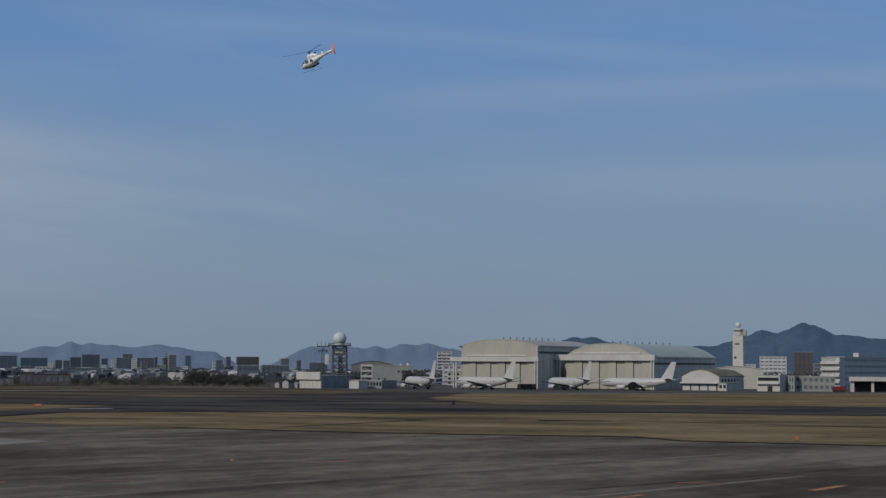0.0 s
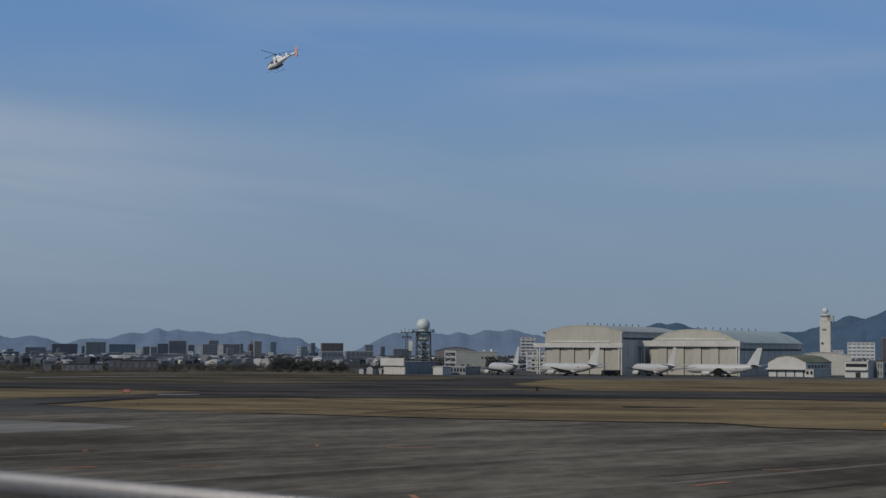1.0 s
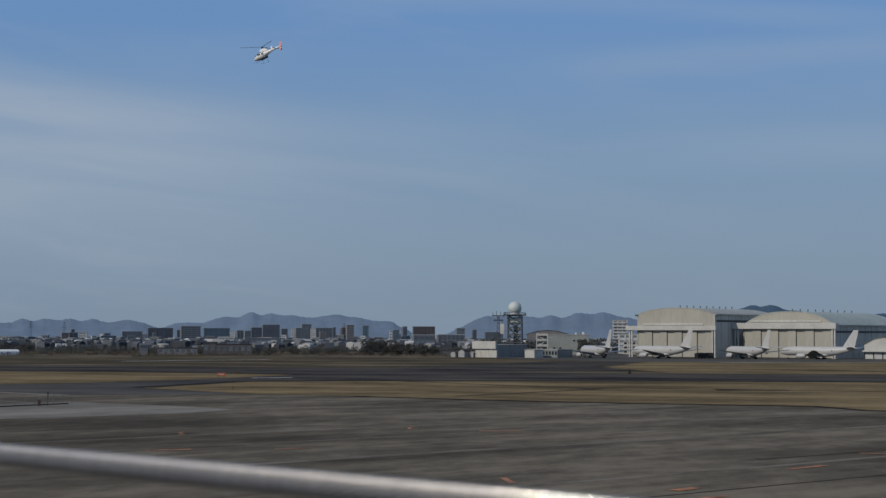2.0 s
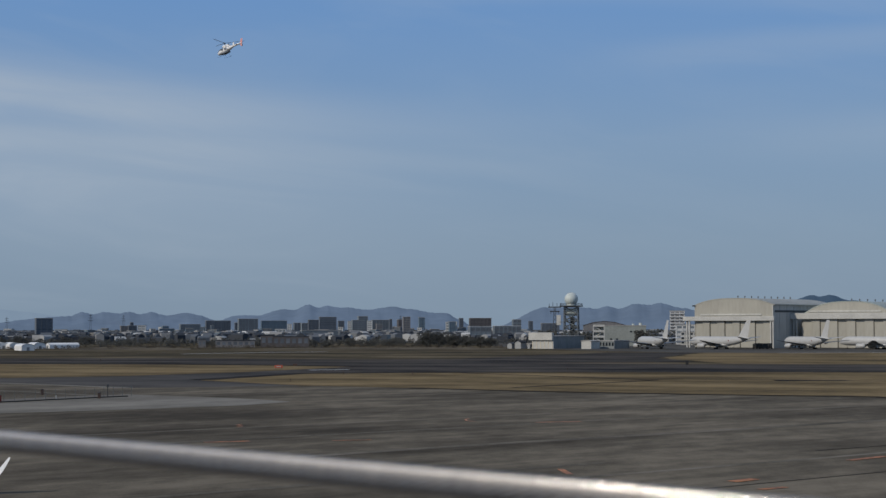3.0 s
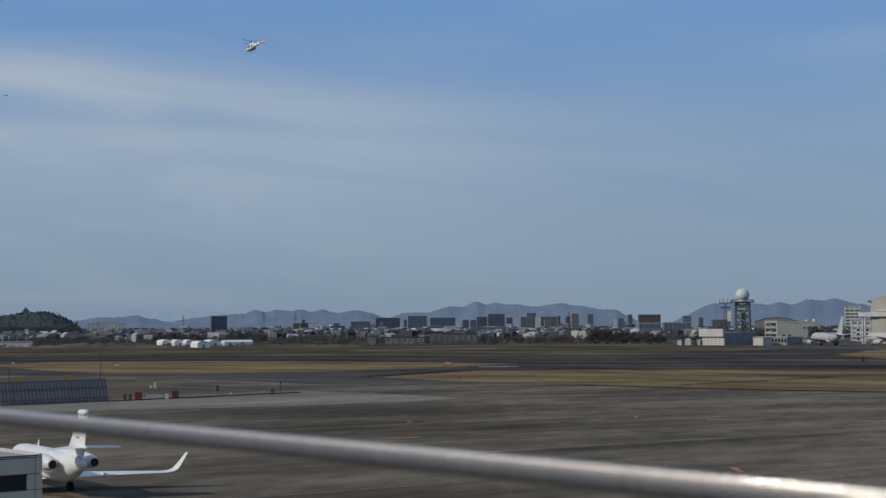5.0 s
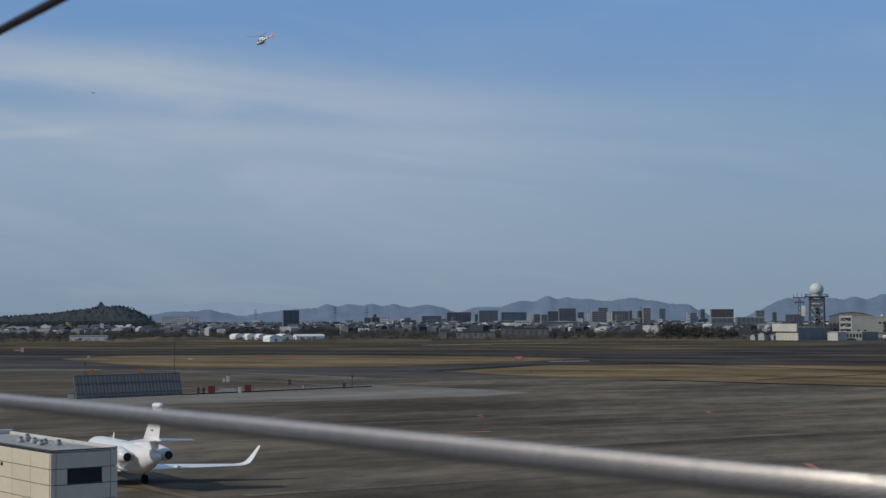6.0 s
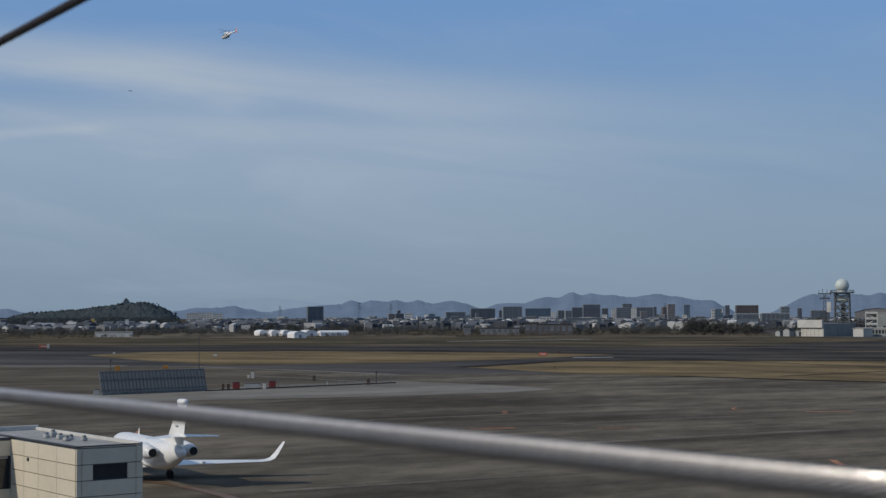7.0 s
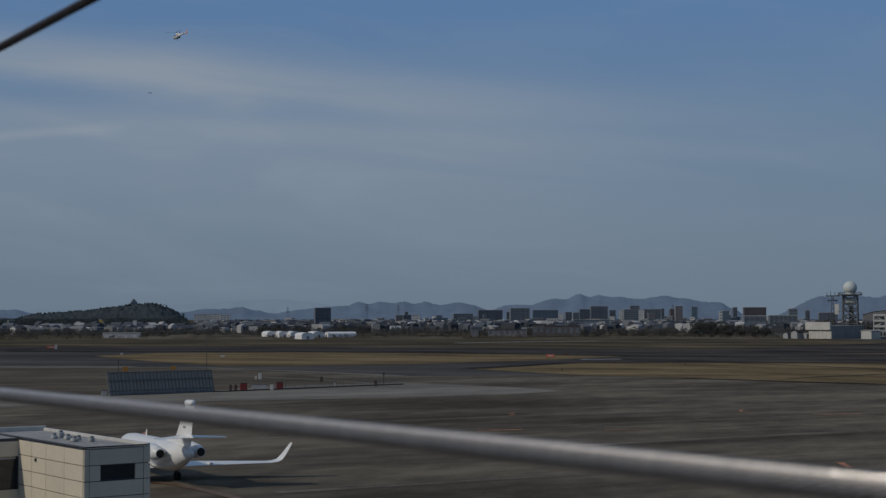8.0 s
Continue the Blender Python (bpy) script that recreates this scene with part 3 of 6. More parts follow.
def hangar(m, w, length, eave, apex, head0, head1, roof, label):
    h = thing("hangar", m, label, "hangar", "aircraft hangars")
    part("side_wall", box((w - 0.3, length / 2, eave / 2), (0.6, length, eave)), M["side_wall"], h, "side cladding lightened as haze over shade")
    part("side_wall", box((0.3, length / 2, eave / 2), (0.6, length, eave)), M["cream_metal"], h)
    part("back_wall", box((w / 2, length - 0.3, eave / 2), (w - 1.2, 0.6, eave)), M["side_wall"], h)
    xs = [w * i / 24 for i in range(25)]
    for y in (0.0, length - 0.5):
        ring = [(w, head0), (0.0, head0)] + [(x, arc_z(x, w, eave, apex) - 0.4) for x in xs]
        part("gable", loft([[(x, y + 0.05, z) for x, z in ring], [(x, y + 0.45, z) for x, z in ring]]), M["cream_metal"], h)
    top = [(x, arc_z(x, w, eave, apex)) for x in xs]
    ring = top + [(x, z - 0.5) for x, z in top[::-1]]
    part("roof", loft([[(x, -0.08, z) for x, z in ring], [(x, length + 0.6, z) for x, z in ring]]), M[roof], h, smooth=False)
    part("eave_gutter", box((w + 0.5, length / 2, eave - 0.3), (1.0, length, 0.9), bevel=0.1), M[roof], h)
    part("side_band", box((w + 0.1, length / 2, eave - 4.2), (0.3, length - 4, 1.3)), M["dark_steel"], h, "dark louvre band under the eave")
    part("header_beam", box((w / 2 - 2.2, -1.6, (head0 + head1) / 2), (w + 9.0, 3.4, head1 - head0), bevel=0.15), M["white_wall"], h, "pale steel door header")
    part("door_head_ledge", box((w * 0.47, -0.15, head1 + 1.1), (w * 0.78, 0.5, 1.0), bevel=0.08), M["side_wall"], h, "shallow ledge over the door header")
    # plain dark box on the gable corner; it gives no light
    part("corner_lamp", box((-0.4, -0.5, eave - 0.6), (1.6, 1.0, 0.9), bevel=0.1), M["dark_steel"], h, "dark box at the gable corner")
    n = 10
    pw = (w - 2.0) / n
    first = part("door_leaf", box((0, 0, head0 / 2), (pw - 0.22, 0.5, head0 - 0.3), bevel=0.06), M["cream_metal"], h, m=pose(1.0 + pw * 0.5, -0.4, 0.15))
    for i in range(1, n):
        again(first, pose(1.0 + pw * (i + 0.5), -0.4 - 0.7 * (i % 2), 0.15))
    part("door_recess", box((w / 2, 0.6, head0 / 2), (w - 1.2, 0.3, head0)), M["gap"], h)
    post = part("guide_post", box((0, 0, head0 / 2), (0.9, 0.9, head0), bevel=0.08), M["white_wall"], h, m=pose(-4.6, -1.6, 0))
    for x in (-2.4, w + 1.2, w - 0.4):
        again(post, pose(x, -2.2, 0))
    rib = part("wall_rib", box((0, 0, eave / 2), (0.25, 0.35, eave - 1.2)), M["side_wall"], h, m=pose(w + 0.1, 8, 0))
    for k in range(1, int(length // 9)):
        again(rib, pose(w + 0.1, 8 + 9 * k, 0))
    vent = part("roof_vent", tube_vent(), M["steel"], h, "small ridge ventilator", m=pose(w / 2, 6, apex - 0.15))
    for k in range(1, 9):
        again(vent, pose(w / 2, 6 + k * (length - 12) / 8, apex - 0.15))
    return h


def tube_vent():
    bm = bmesh.new()
    bmesh.ops.create_cone(bm, cap_ends=True, segments=10, radius1=0.3, radius2=0.3, depth=1.3, matrix=Matrix.Translation((0, 0, 0.6)))
    bmesh.ops.create_cone(bm, cap_ends=True, segments=10, radius1=0.6, radius2=0.2, depth=0.6, matrix=Matrix.Translation((0, 0, 1.5)))
    return bm


hangar(pose(319, 948, 0, 0, 0, GRID), 54.7, 79, 26.6, 30.6, 16.6, 19.3, "vault", "cream arched-roof hangar with tall sliding doors")
hangar(pose(377, 917, 0, 0, 0, GRID), 60.0, 98, 20.2, 28.3, 17.6, 21.2, "vault_green", "cream hangar with a lower grey-green vault")


# ---- plain blocks with storeys ----
def block(m, w, d, h, wall, label, category="building", name="apartment_building", pane_mat="glass", floors=0, bays=0, roof="roof_grey", group="", balcony=False, plant=False, sides=True, side_bays=0):
    """A building whose front is its -y side; m stands at the middle of the front's foot."""
    b = thing(name, m, label, category, group)
    part("wall", box((0, d / 2, h / 2), (w, d, h)), M[wall], b)
    part("roof", box((0, d / 2, h + 0.2), (w + 0.5, d + 0.5, 0.5), bevel=0.08), M[roof], b)
    if floors:
        step = h / floors
        if bays:
            pane = part("window", box((0, 0, 0), (w / bays * 0.62, 0.16, step * 0.45)), M[pane_mat], b)
            pane.matrix_basis = pose(-w / 2 + w / bays * 0.5, -0.02, step * 0.6)
            first = True
            for f in range(floors):
                for k in range(bays):
                    if first:
                        first = False
                        continue
                    again(pane, pose(-w / 2 + w / bays * (k + 0.5), -0.02, step * (f + 0.6)))
        else:
            band = part("window_band", box((0, 0, 0), (w * 0.92, 0.2, step * 0.46)), M[pane_mat], b)
            band.matrix_basis = pose(0, -0.03, step * 0.58)
            for f in range(1, floors):
                again(band, pose(0, -0.03, step * (f + 0.58)))
            bay = part("pier", box((0, 0, 0), (0.9, 0.36, h * 0.97)), M[wall], b, m=pose(-w / 2 + 0.5, -0.09, h * 0.49))
            count = max(2, int(w / 4.2))
            for k in range(1, count + 1):
                again(bay, pose(-w / 2 + 0.5 + (w - 1.0) * k / count, -0.09, h * 0.49))
            if side_bays:
                sw = part("window", box((0, 0, 0), (0.2, d / side_bays * 0.5, step * 0.36)), M[pane_mat], b, m=pose(w / 2 + 0.03, d / side_bays * 0.5, step * 0.58))
                for f in range(floors):
                    for k in range(side_bays):
                        if f or k:
                            again(sw, pose(w / 2 + 0.03, d / side_bays * (k + 0.5), step * (f + 0.58)))
            elif sides:
                sb = part("window_band", box((0, 0, 0), (0.2, d * 0.8, step * 0.4)), M[pane_mat], b, m=pose(w / 2 + 0.03, d / 2, step * 0.58))
                for f in range(1, floors):
                    again(sb, pose(w / 2 + 0.03, d / 2, step * (f + 0.58)))
        if balcony:
            ledge = part("balcony", box((0, 0, 0), (w * 0.98, 1.2, step * 0.36), bevel=0.05), M["block_white"], b, m=pose(0, -0.6, step * 0.2))
            for f in range(1, floors):
                again(ledge, pose(0, -0.6, step * (f + 0.2)))
    if plant:
        part("stair_head", box((w * 0.2, d / 2, h + 1.8), (min(6, w * 0.3), d * 0.4, 2.8), bevel=0.05), M[wall], b)
    return b


def gabled(m, w, d, eave, ridge, wall, roof, label, name="shed", category="shed"):
    """A shed with a shallow gable over its -y front."""
    b = thing(name, m, label, category)
    ring = [(-w / 2, 0), (w / 2, 0), (w / 2, eave), (w / 4, (eave + ridge * 3) / 4 + 0.0), (0, ridge), (-w / 4, (eave + ridge * 3) / 4), (-w / 2, eave)]
    part("wall", loft([[(x, y, z) for x, z in ring] for y in (0, d)]), M[wall], b)
    top = [(-w / 2 - 0.4, eave + 0.02), (-w / 4, (eave + ridge * 3) / 4 + 0.06), (0, ridge + 0.06), (w / 4, (eave + ridge * 3) / 4 + 0.06), (w / 2 + 0.4, eave + 0.02)]
    ring = top + [(x, z + 0.35) for x, z in top[::-1]]
    part("roof", loft([[(x, y, z) for x, z in ring] for y in (-0.4, d + 0.4)]), M[roof], b)
    return b


# radar compound
shed = block(spot(13.15, 946, 0, GRID), 16.5, 31, 7.3, "shade_slate_wall", "white-fronted service building with shade-darkened walls below the radar tower", "building", "service_building")
part("front_fascia", box((-0.6, -0.9, 7.4), (17.6, 1.6, 4.6), bevel=0.1), M["white_wall"], shed, "white overhanging front")
part("front_wall", box((0.3, -0.2, 2.4), (15.8, 0.5, 4.8)), M["white_wall"], shed)
pl = part("pilaster", box((0, 0, 2.4), (0.35, 0.3, 4.8)), M["cream"], shed, m=pose(-7, -0.5, 0))
for k in range(1, 6):
    again(pl, pose(-7 + 2.9 * k, -0.5, 0))
gabled(spot(14.72, 938, 0, GRID), 7, 9, 4.4, 4.9, "white_wall", "roof_grey", "small cream hut beside the service building", "hut", "hut")
block(spot(15.45, 948, 0, GRID), 11, 16, 4.6, "shade_slate_wall", "low grey-green store building", "building", "store_building", floors=1, bays=5)
works = block(spot(16.09, 1075, 0, -16), 29, 18, 13.5, "pale_green_wall", "pale grey-green workshop behind the parked aircraft", "building", "workshop")
for x, z in ((4.5, 9.6), (7.0, 9.6), (9.5, 9.6), (12.0, 9.6), (-9, 4.5), (-5, 4.5)):
    part("window", box((x, -0.02, z), (1.5, 0.16, 1.1)), M["glass"], works)
part("water_tank", tube_y([(-0.9, 1.1, 1.1, 0, 0), (0.9, 1.1, 1.1, 0, 0)], 14), M["radome"], works, "round white roof tank", m=pose(11, 8, 14.6, 90, 0, 0))
part("water_tank", tube_y([(-0.6, 0.8, 0.8, 0, 0), (0.6, 0.8, 0.8, 0, 0)], 14), M["radome"], works, "round white roof tank", m=pose(6, 8, 14.4, 90, 0, 0))
gabled(spot(15.37, 1400, 0, -15), 37, 30, 13.6, 17.2, "block_tan", "block_brown", "wide hall with a low brown roof", "hall", "building")


def outside_stair(m):
    """A white steel stair tower with landings and zigzag flights."""
    t = thing("outside_stair", m, "white steel outside stair tower", "stair")
    for x in (-3.3, 3.3):
        for y in (0, 3.4):
            part("post", box((x, y, 6.8), (0.5, 0.5, 13.6)), M["white_wall"], t)
    for k in range(4):
        z = 3.3 * (k + 1)
        part("landing", box((0, 1.7, z), (7.0, 3.6, 0.3)), M["white_wall"], t)
        part("balustrade", box((0, -0.1, z + 0.7), (7.0, 0.12, 0.9)), M["white_wall"], t)
        s = 1 if k % 2 else -1
        part("flight", beam((s * 2.6, 0.9, z - 3.2), (-s * 2.6, 0.9, z), 0.7), M["white_wall"], t)
    part("wall", box((0.6, 3.7, 6.6), (5.6, 0.3, 13.2)), M["pale_green_wall"], t)
    return t


outside_stair(spot(15.17, 965, 0, -15))
gabled(spot(11.95, 952, 0, GRID), 3.4, 4, 2.6, 3.4, "grey_wall", "tile_grey", "small white hut on the grass edge", "hut", "hut")
gabled(spot(12.25, 950, 0, GRID), 4.6, 5, 3.4, 4.6, "grey_wall", "tile_grey", "white hut with a grey roof", "hut", "hut")
gabled(spot(12.62, 951, 0, GRID), 2.6, 3, 2.4, 3.0, "grey_wall", "roof_grey", "tiny white hut on the grass edge", "hut", "hut")


def radar_tower(m):
    t = thing("radar_tower", m, "steel lattice radar tower with a white radome", "radar tower")
    legs = [(-4.1, -4.1), (4.1, -4.1), (4.1, 4.1), (-4.1, 4.1)]
    for x, y in legs:
        part("leg", beam((x * 1.12, y * 1.12, 0), (x, y, 25.6), 0.75), M["steel"], t)
    for z0, z1 in ((0.3, 4.4), (4.4, 8.6), (8.6, 12.8), (12.8, 17.0), (17.0, 21.2), (21.2, 25.4)):
        for i in range(4):
            a, b = legs[i], legs[(i + 1) % 4]
            part("cross_brace", beam((a[0], a[1], z0), (b[0], b[1], z1), 0.34), M["steel"], t)
            part("cross_brace", beam((b[0], b[1], z0), (a[0], a[1], z1), 0.34), M["steel"], t)
            part("girt", beam((a[0], a[1], z1), (b[0], b[1], z1), 0.42), M["steel"], t)
    part("platform", box((0, 0, 25.9), (13.2, 13.2, 0.7), bevel=0.05), M["dark_steel"], t, "dark steel top platform")
    rail = bmesh.new()
    for s in (-6.4, 6.4):
        for z in (26.9, 27.5):
            beam((-6.4, s, z), (6.4, s, z), 0.12, rail)
            beam((s, -6.4, z), (s, 6.4, z), 0.12, rail)
        for k in range(6):
            beam((-6.4 + 2.56 * k, s, 26.2), (-6.4 + 2.56 * k, s, 27.5), 0.12, rail)
            beam((s, -6.4 + 2.56 * k, 26.2), (s, -6.4 + 2.56 * k, 27.5), 0.12, rail)
    part("guard_rail", rail, M["dark_steel"], t)
    part("equipment_room", box((0, 0, 22.2), (6.2, 6.2, 4.4), bevel=0.1), M["radome"], t, "pale green equipment cabin under the platform")
    part("stair_core", box((0.6, 0, 9.5), (2.4, 3.0, 19.0), bevel=0.05), M["dark_steel"], t)
    for k, z in enumerate((4.4, 8.6, 12.8, 17.0, 21.2)):
        part("landing", box((0, 0, z), (9.0, 9.0, 0.35)), M["steel"], t)
        s = 1 if k % 2 else -1
        part("stair_flight", beam((s * 3.0, -2.6, z - 4.0), (-s * 3.0, -2.6, z), 0.7), M["radome"], t)
        part("landing_rail", beam((-4.5, -4.5, z + 1.1), (4.5, -4.5, z + 1.1), 0.22), M["steel"], t)
    bm = bmesh.new()
    bmesh.ops.create_icosphere(bm, subdivisions=4, radius=4.15, matrix=Matrix.Translation((0, 0, 30.2)))
    dome = part("radome", bm, M["radome"], t, "white panelled spherical radome", smooth=True)
    seams = bmesh.new()
    for k in range(8):
        a = math.pi * k / 8
        pts = [Vector((4.17 * math.cos(a) * math.cos(b), 4.17 * math.sin(a) * math.cos(b), 30.2 + 4.17 * math.sin(b))) for b in np.linspace(-1.2, math.pi + 1.2, 22)]
        for p, q in zip(pts, pts[1:]):
            beam(p, q, 0.07, seams, 3)
    part("seam", seams, M["grey_wall"], dome)
    part("radome_base", tube_y([(0, 2.9, 2.9, 0, 0), (1.4, 3.0, 3.0, 0, 0)], 20), M["radome"], t, m=pose(0, 0, 25.9, 90, 0, 0) @ pose(0, 0, 0))
    part("panel_antenna", box((-7.6, -3, 17.2), (2.6, 0.7, 6.2), bevel=0.08), M["white_wall"], t, "white flat panel antenna")
    part("panel_arm", beam((-7.6, -3, 16), (-5, -4, 16), 0.4), M["steel"], t)
    return t


radar_tower(spot(14.19, 985, 0, -20))


def antenna_mast(m):
    t = thing("antenna_mast", m, "dark lattice antenna mast with cross arms", "mast")
    for sx, sy in ((-1, -1), (1, -1), (1, 1), (-1, 1)):
        part("leg", beam((sx * 1.6, sy * 1.6, 0), (sx * 0.5, sy * 0.5, 25.5), 0.35), M["dark_steel"], t)
    for x, z, h in ((-3.4, 25.6, 1.8), (-1.2, 25.6, 2.6), (1.4, 25.6, 2.2), (3.4, 25.6, 1.5), (-2.4, 21.2, 1.4), (2.4, 21.2, 1.4)):
        part("antenna", beam((x, 0, z), (x, 0, z + h), 0.3), M["dark_steel"], t)
    for k in range(8):
        z = 1 + 3 * k
        part("lacing", beam((1.5 - 0.04 * z, -1.3 + 0.04 * z, z), (-1.4 + 0.04 * z, -1.3 + 0.04 * z, z + 3), 0.2), M["dark_steel"], t)
        w0, w1 = 1.6 - 1.1 * z / 25.5, 1.6 - 1.1 * (z + 3) / 25.5
        part("lacing", beam((-w0, -w0, z), (w1, -w1, z + 3), 0.2), M["dark_steel"], t)
        part("lacing", beam((w0, w0, z), (-w1, w1, z + 3), 0.2), M["dark_steel"], t)
    for z, w in ((25.3, 8.0), (22.6, 6.0)):
        part("cross_arm", box((0, 0, z), (w, 1.6, 0.7), bevel=0.05), M["dark_steel"], t)
    return t


antenna_mast(spot(13.59, 985))


def control_tower(m):
    t = thing("control_tower", m, "cream concrete control tower with a small radome on top", "control tower")
    part("shaft", box((0, 0, 17.5), (7.0, 7.0, 35), bevel=0.25), M["tower_cream"], t)
    part("cab", tube_y([(0, 3.3, 3.3, 0, 0), (0.8, 3.5, 3.5, 0, 0), (4.2, 3.2, 3.2, 0, 0), (4.8, 2.6, 2.6, 0, 0)], 8), M["tower_cream"], t, m=pose(0, 0, 35.0, 90, 0, 22.5))
    part("cab_glass", tube_y([(0, 3.44, 3.44, 0, 0), (1.1, 3.38, 3.38, 0, 0)], 8), M["far_glass"], t, m=pose(0, 0, 37.6, 90, 0, 22.5))
    part("balcony", box((1.6, 0, 35.2), (6.6, 7.4, 0.45), bevel=0.05), M["white_wall"], t)
    part("antenna_bracket", box((4.2, -1.0, 37.2), (2.2, 2.2, 3.0), bevel=0.1), M["grey_wall"], t)
    bm = bmesh.new()
    bmesh.ops.create_icosphere(bm, subdivisions=3, radius=2.0, matrix=Matrix.Translation((-0.4, 0, 41.9)))
    part("radome", bm, M["radome"], t, "small white radome", smooth=True)
    w = part("window", box((0, 0, 0), (1.3, 0.15, 1.3)), M["glass"], t, m=pose(-1.8, -3.72, 14))
    for z in (7.5, 20.5):
        again(w, pose(-1.8, -3.72, z))
    w2 = part("window", box((0, 0, 0), (0.15, 1.3, 1.3)), M["glass"], t, m=pose(3.72, -1, 14))
    for z in (7.5, 20.5):
        again(w2, pose(3.72, -1, z))
    part("emblem_panel", box((-0.6, -3.74, 29.5), (2.6, 0.12, 0.9)), M["block_grey"], t)
    return t


control_tower(spot(28.53, 1065, 0, -38))

# buildings round the control tower
arch = gabled(pose(432, 866, 0, 0, 0, GRID) @ pose(12, 0, 0), 24, 40, 8.4, 12.6, "white_wall", "moss_roof", "low white-fronted hall with a mossy arched roof", "hall", "building")
part("canopy", box((0, -1.2, 4.6), (24.6, 2.6, 0.9), bevel=0.1), M["white_wall"], arch)
d0 = part("shutter", box((0, 0, 1.9), (4.8, 0.2, 3.6)), M["block_white"], arch, m=pose(-9, -0.12, 0))
for k in range(1, 4):
    again(d0, pose(-9 + 5.6 * k, -0.12, 0))
part("shutter_recess", box((-0.5, -0.04, 2.0), (23, 0.1, 4.0)), M["gap"], arch)
w0 = part("window", box((0, 0, 0), (0.2, 2.4, 1.6)), M["glass"], arch, m=pose(12.05, 5, 6.2))
for k in range(1, 7):
    again(w0, pose(12.05, 5 + 5 * k, 6.2))
block(spot(27.95, 955, 0, GRID), 5, 26, 4.4, "white_wall", "low white annex with a grey side", "building", "annex", floors=1, bays=2)
gabled(spot(28.45, 1045, 0, -28), 34, 30, 12.4, 14.6, "tower_cream", "white_wall", "long cream hall behind the control tower", "hall", "building")
gate = block(spot(29.55, 955, 0, GRID), 14, 16, 9.2, "white_wall", "small white two-storey building with a dark window band", "building", "crew_building")
part("window_band", box((0, -0.06, 7.2), (12.6, 0.3, 1.9)), M["glass"], gate)
part("balcony", box((0, -0.8, 4.6), (13.6, 1.8, 0.8), bevel=0.05), M["white_wall"], gate)
# flat dark panel paints the shade of an open doorway
part("doorway", box((1.0, -0.04, 1.5), (3.0, 0.2, 3.0)), M["gap"], gate)
block(spot(30.35, 960, 0, GRID), 4, 32, 8.8, "pale_green_wall", "grey two-storey office annex", "building", "annex", floors=2)
block(spot(31.2, 965, 0, -31), 22, 20, 8.6, "pale_green_wall", "grey two-storey office building", "building", "office_building", pane_mat="far_glass", floors=2, bays=7)
stair = block(spot(31.7, 1060, 0, GRID), 12, 10, 20.6, "white_wall", "white outside-stair block with open landings", "building", "stair_block")
ld = part("landing", box((0, -1.0, 0), (12.4, 2.4, 1.6), bevel=0.05), M["white_wall"], stair, m=pose(0, 0, 5))
# grey panels on the solid wall paint the shade between landings
vd = part("stair_opening", box((-1.2, -0.04, 0), (8.6, 0.2, 1.8)), M["grey_wall"], stair, m=pose(0, 0, 7.2))
for k in range(1, 4):
    again(ld, pose(0, 0, 5 + 4.1 * k))
    again(vd, pose(0, 0, 7.2 + 4.1 * k))
block(spot(31.7, 1060, 0, GRID) @ pose(0, 10.4, 0), 12, 118, 21.0, "white_wall", "pale multi-storey office building with long window rows", "building", "office_building", pane_mat="far_glass", floors=5, plant=True, side_bays=26)
fire = thing("fire_station", spot(33.45, 968, 0, -30), "white fire station with open vehicle bays", "building")
part("wall", box((0, 8, 4.2), (36, 10, 8.4)), M["white_wall"], fire)
part("canopy", box((0, -0.5, 7.6), (38, 8, 2.6), bevel=0.15), M["white_wall"], fire)
# a dark sheet on the wall paints the shade inside the bays
part("bay_recess", box((0, 2.9, 3.0), (34, 0.4, 6.0)), M["gap"], fire)
pp = part("pillar", box((0, 0, 3.2), (1.6, 1.6, 6.4), bevel=0.1), M["white_wall"], fire, m=pose(-17, -2, 0))
for k in range(1, 4):
    again(pp, pose(-17 + 11.3 * k, -2, 0))


def truck(m, paint, label, category, group=""):
    t = thing("truck", m, label, category, group)
    part("cab", box((-2.9, 0, 1.9), (2.0, 2.4, 2.5), bevel=0.25), M[paint], t)
    part("body", box((0.9, 0, 2.1), (5.4, 2.5, 2.6), bevel=0.12), M[paint], t)
    part("windscreen", box((-3.6, 0, 2.4), (0.7, 2.1, 1.0), bevel=0.1), M["glass"], t)
    part("chassis", box((0, 0, 0.8), (7.2, 2.0, 0.5)), M["rubber"], t)
    wh = tube_y([(-0.2, 0.55, 0.55, 0, 0), (0.2, 0.55, 0.55, 0, 0)], 14)
    w = part("wheel", wh, M["rubber"], t, m=pose(-2.6, -1.1, 0.55))
    for x, y in ((-2.6, 1.1), (2.2, -1.1), (2.2, 1.1)):
        again(w, pose(x, y, 0.55))
    return t


truck(spot(31.98, 952, 0, -20), "red", "red airport fire truck before its station", "fire truck")
for az, dd in ((20.78, 945), (21.0, 938), (21.22, 947)):
    truck(spot(az, dd, 0, 66 - az + 30 * (az > 21)), "gap", "dark ground-support truck beside a hangar door", "truck", "ground-support trucks")


# ---- tanker jets before the hangars ----
def wheel_set(parent, x, y, z, r, w, n=2):
    w0 = None
    for k in range(n):
        xo = x + (k - (n - 1) / 2) * w * 1.6
        if w0 is None:
            w0 = part("wheel", tube_y([(-w / 2, r * 0.8, r * 0.8, 0, 0), (-w / 2 + 0.05, r, r, 0, 0), (w / 2 - 0.05, r, r, 0, 0), (w / 2, r * 0.8, r * 0.8, 0, 0)], 16), M["rubber"], parent,
                      m=pose(xo, y, z, 0, 0, 90))
        else:
            again(w0, pose(xo, y, z, 0, 0, 90))


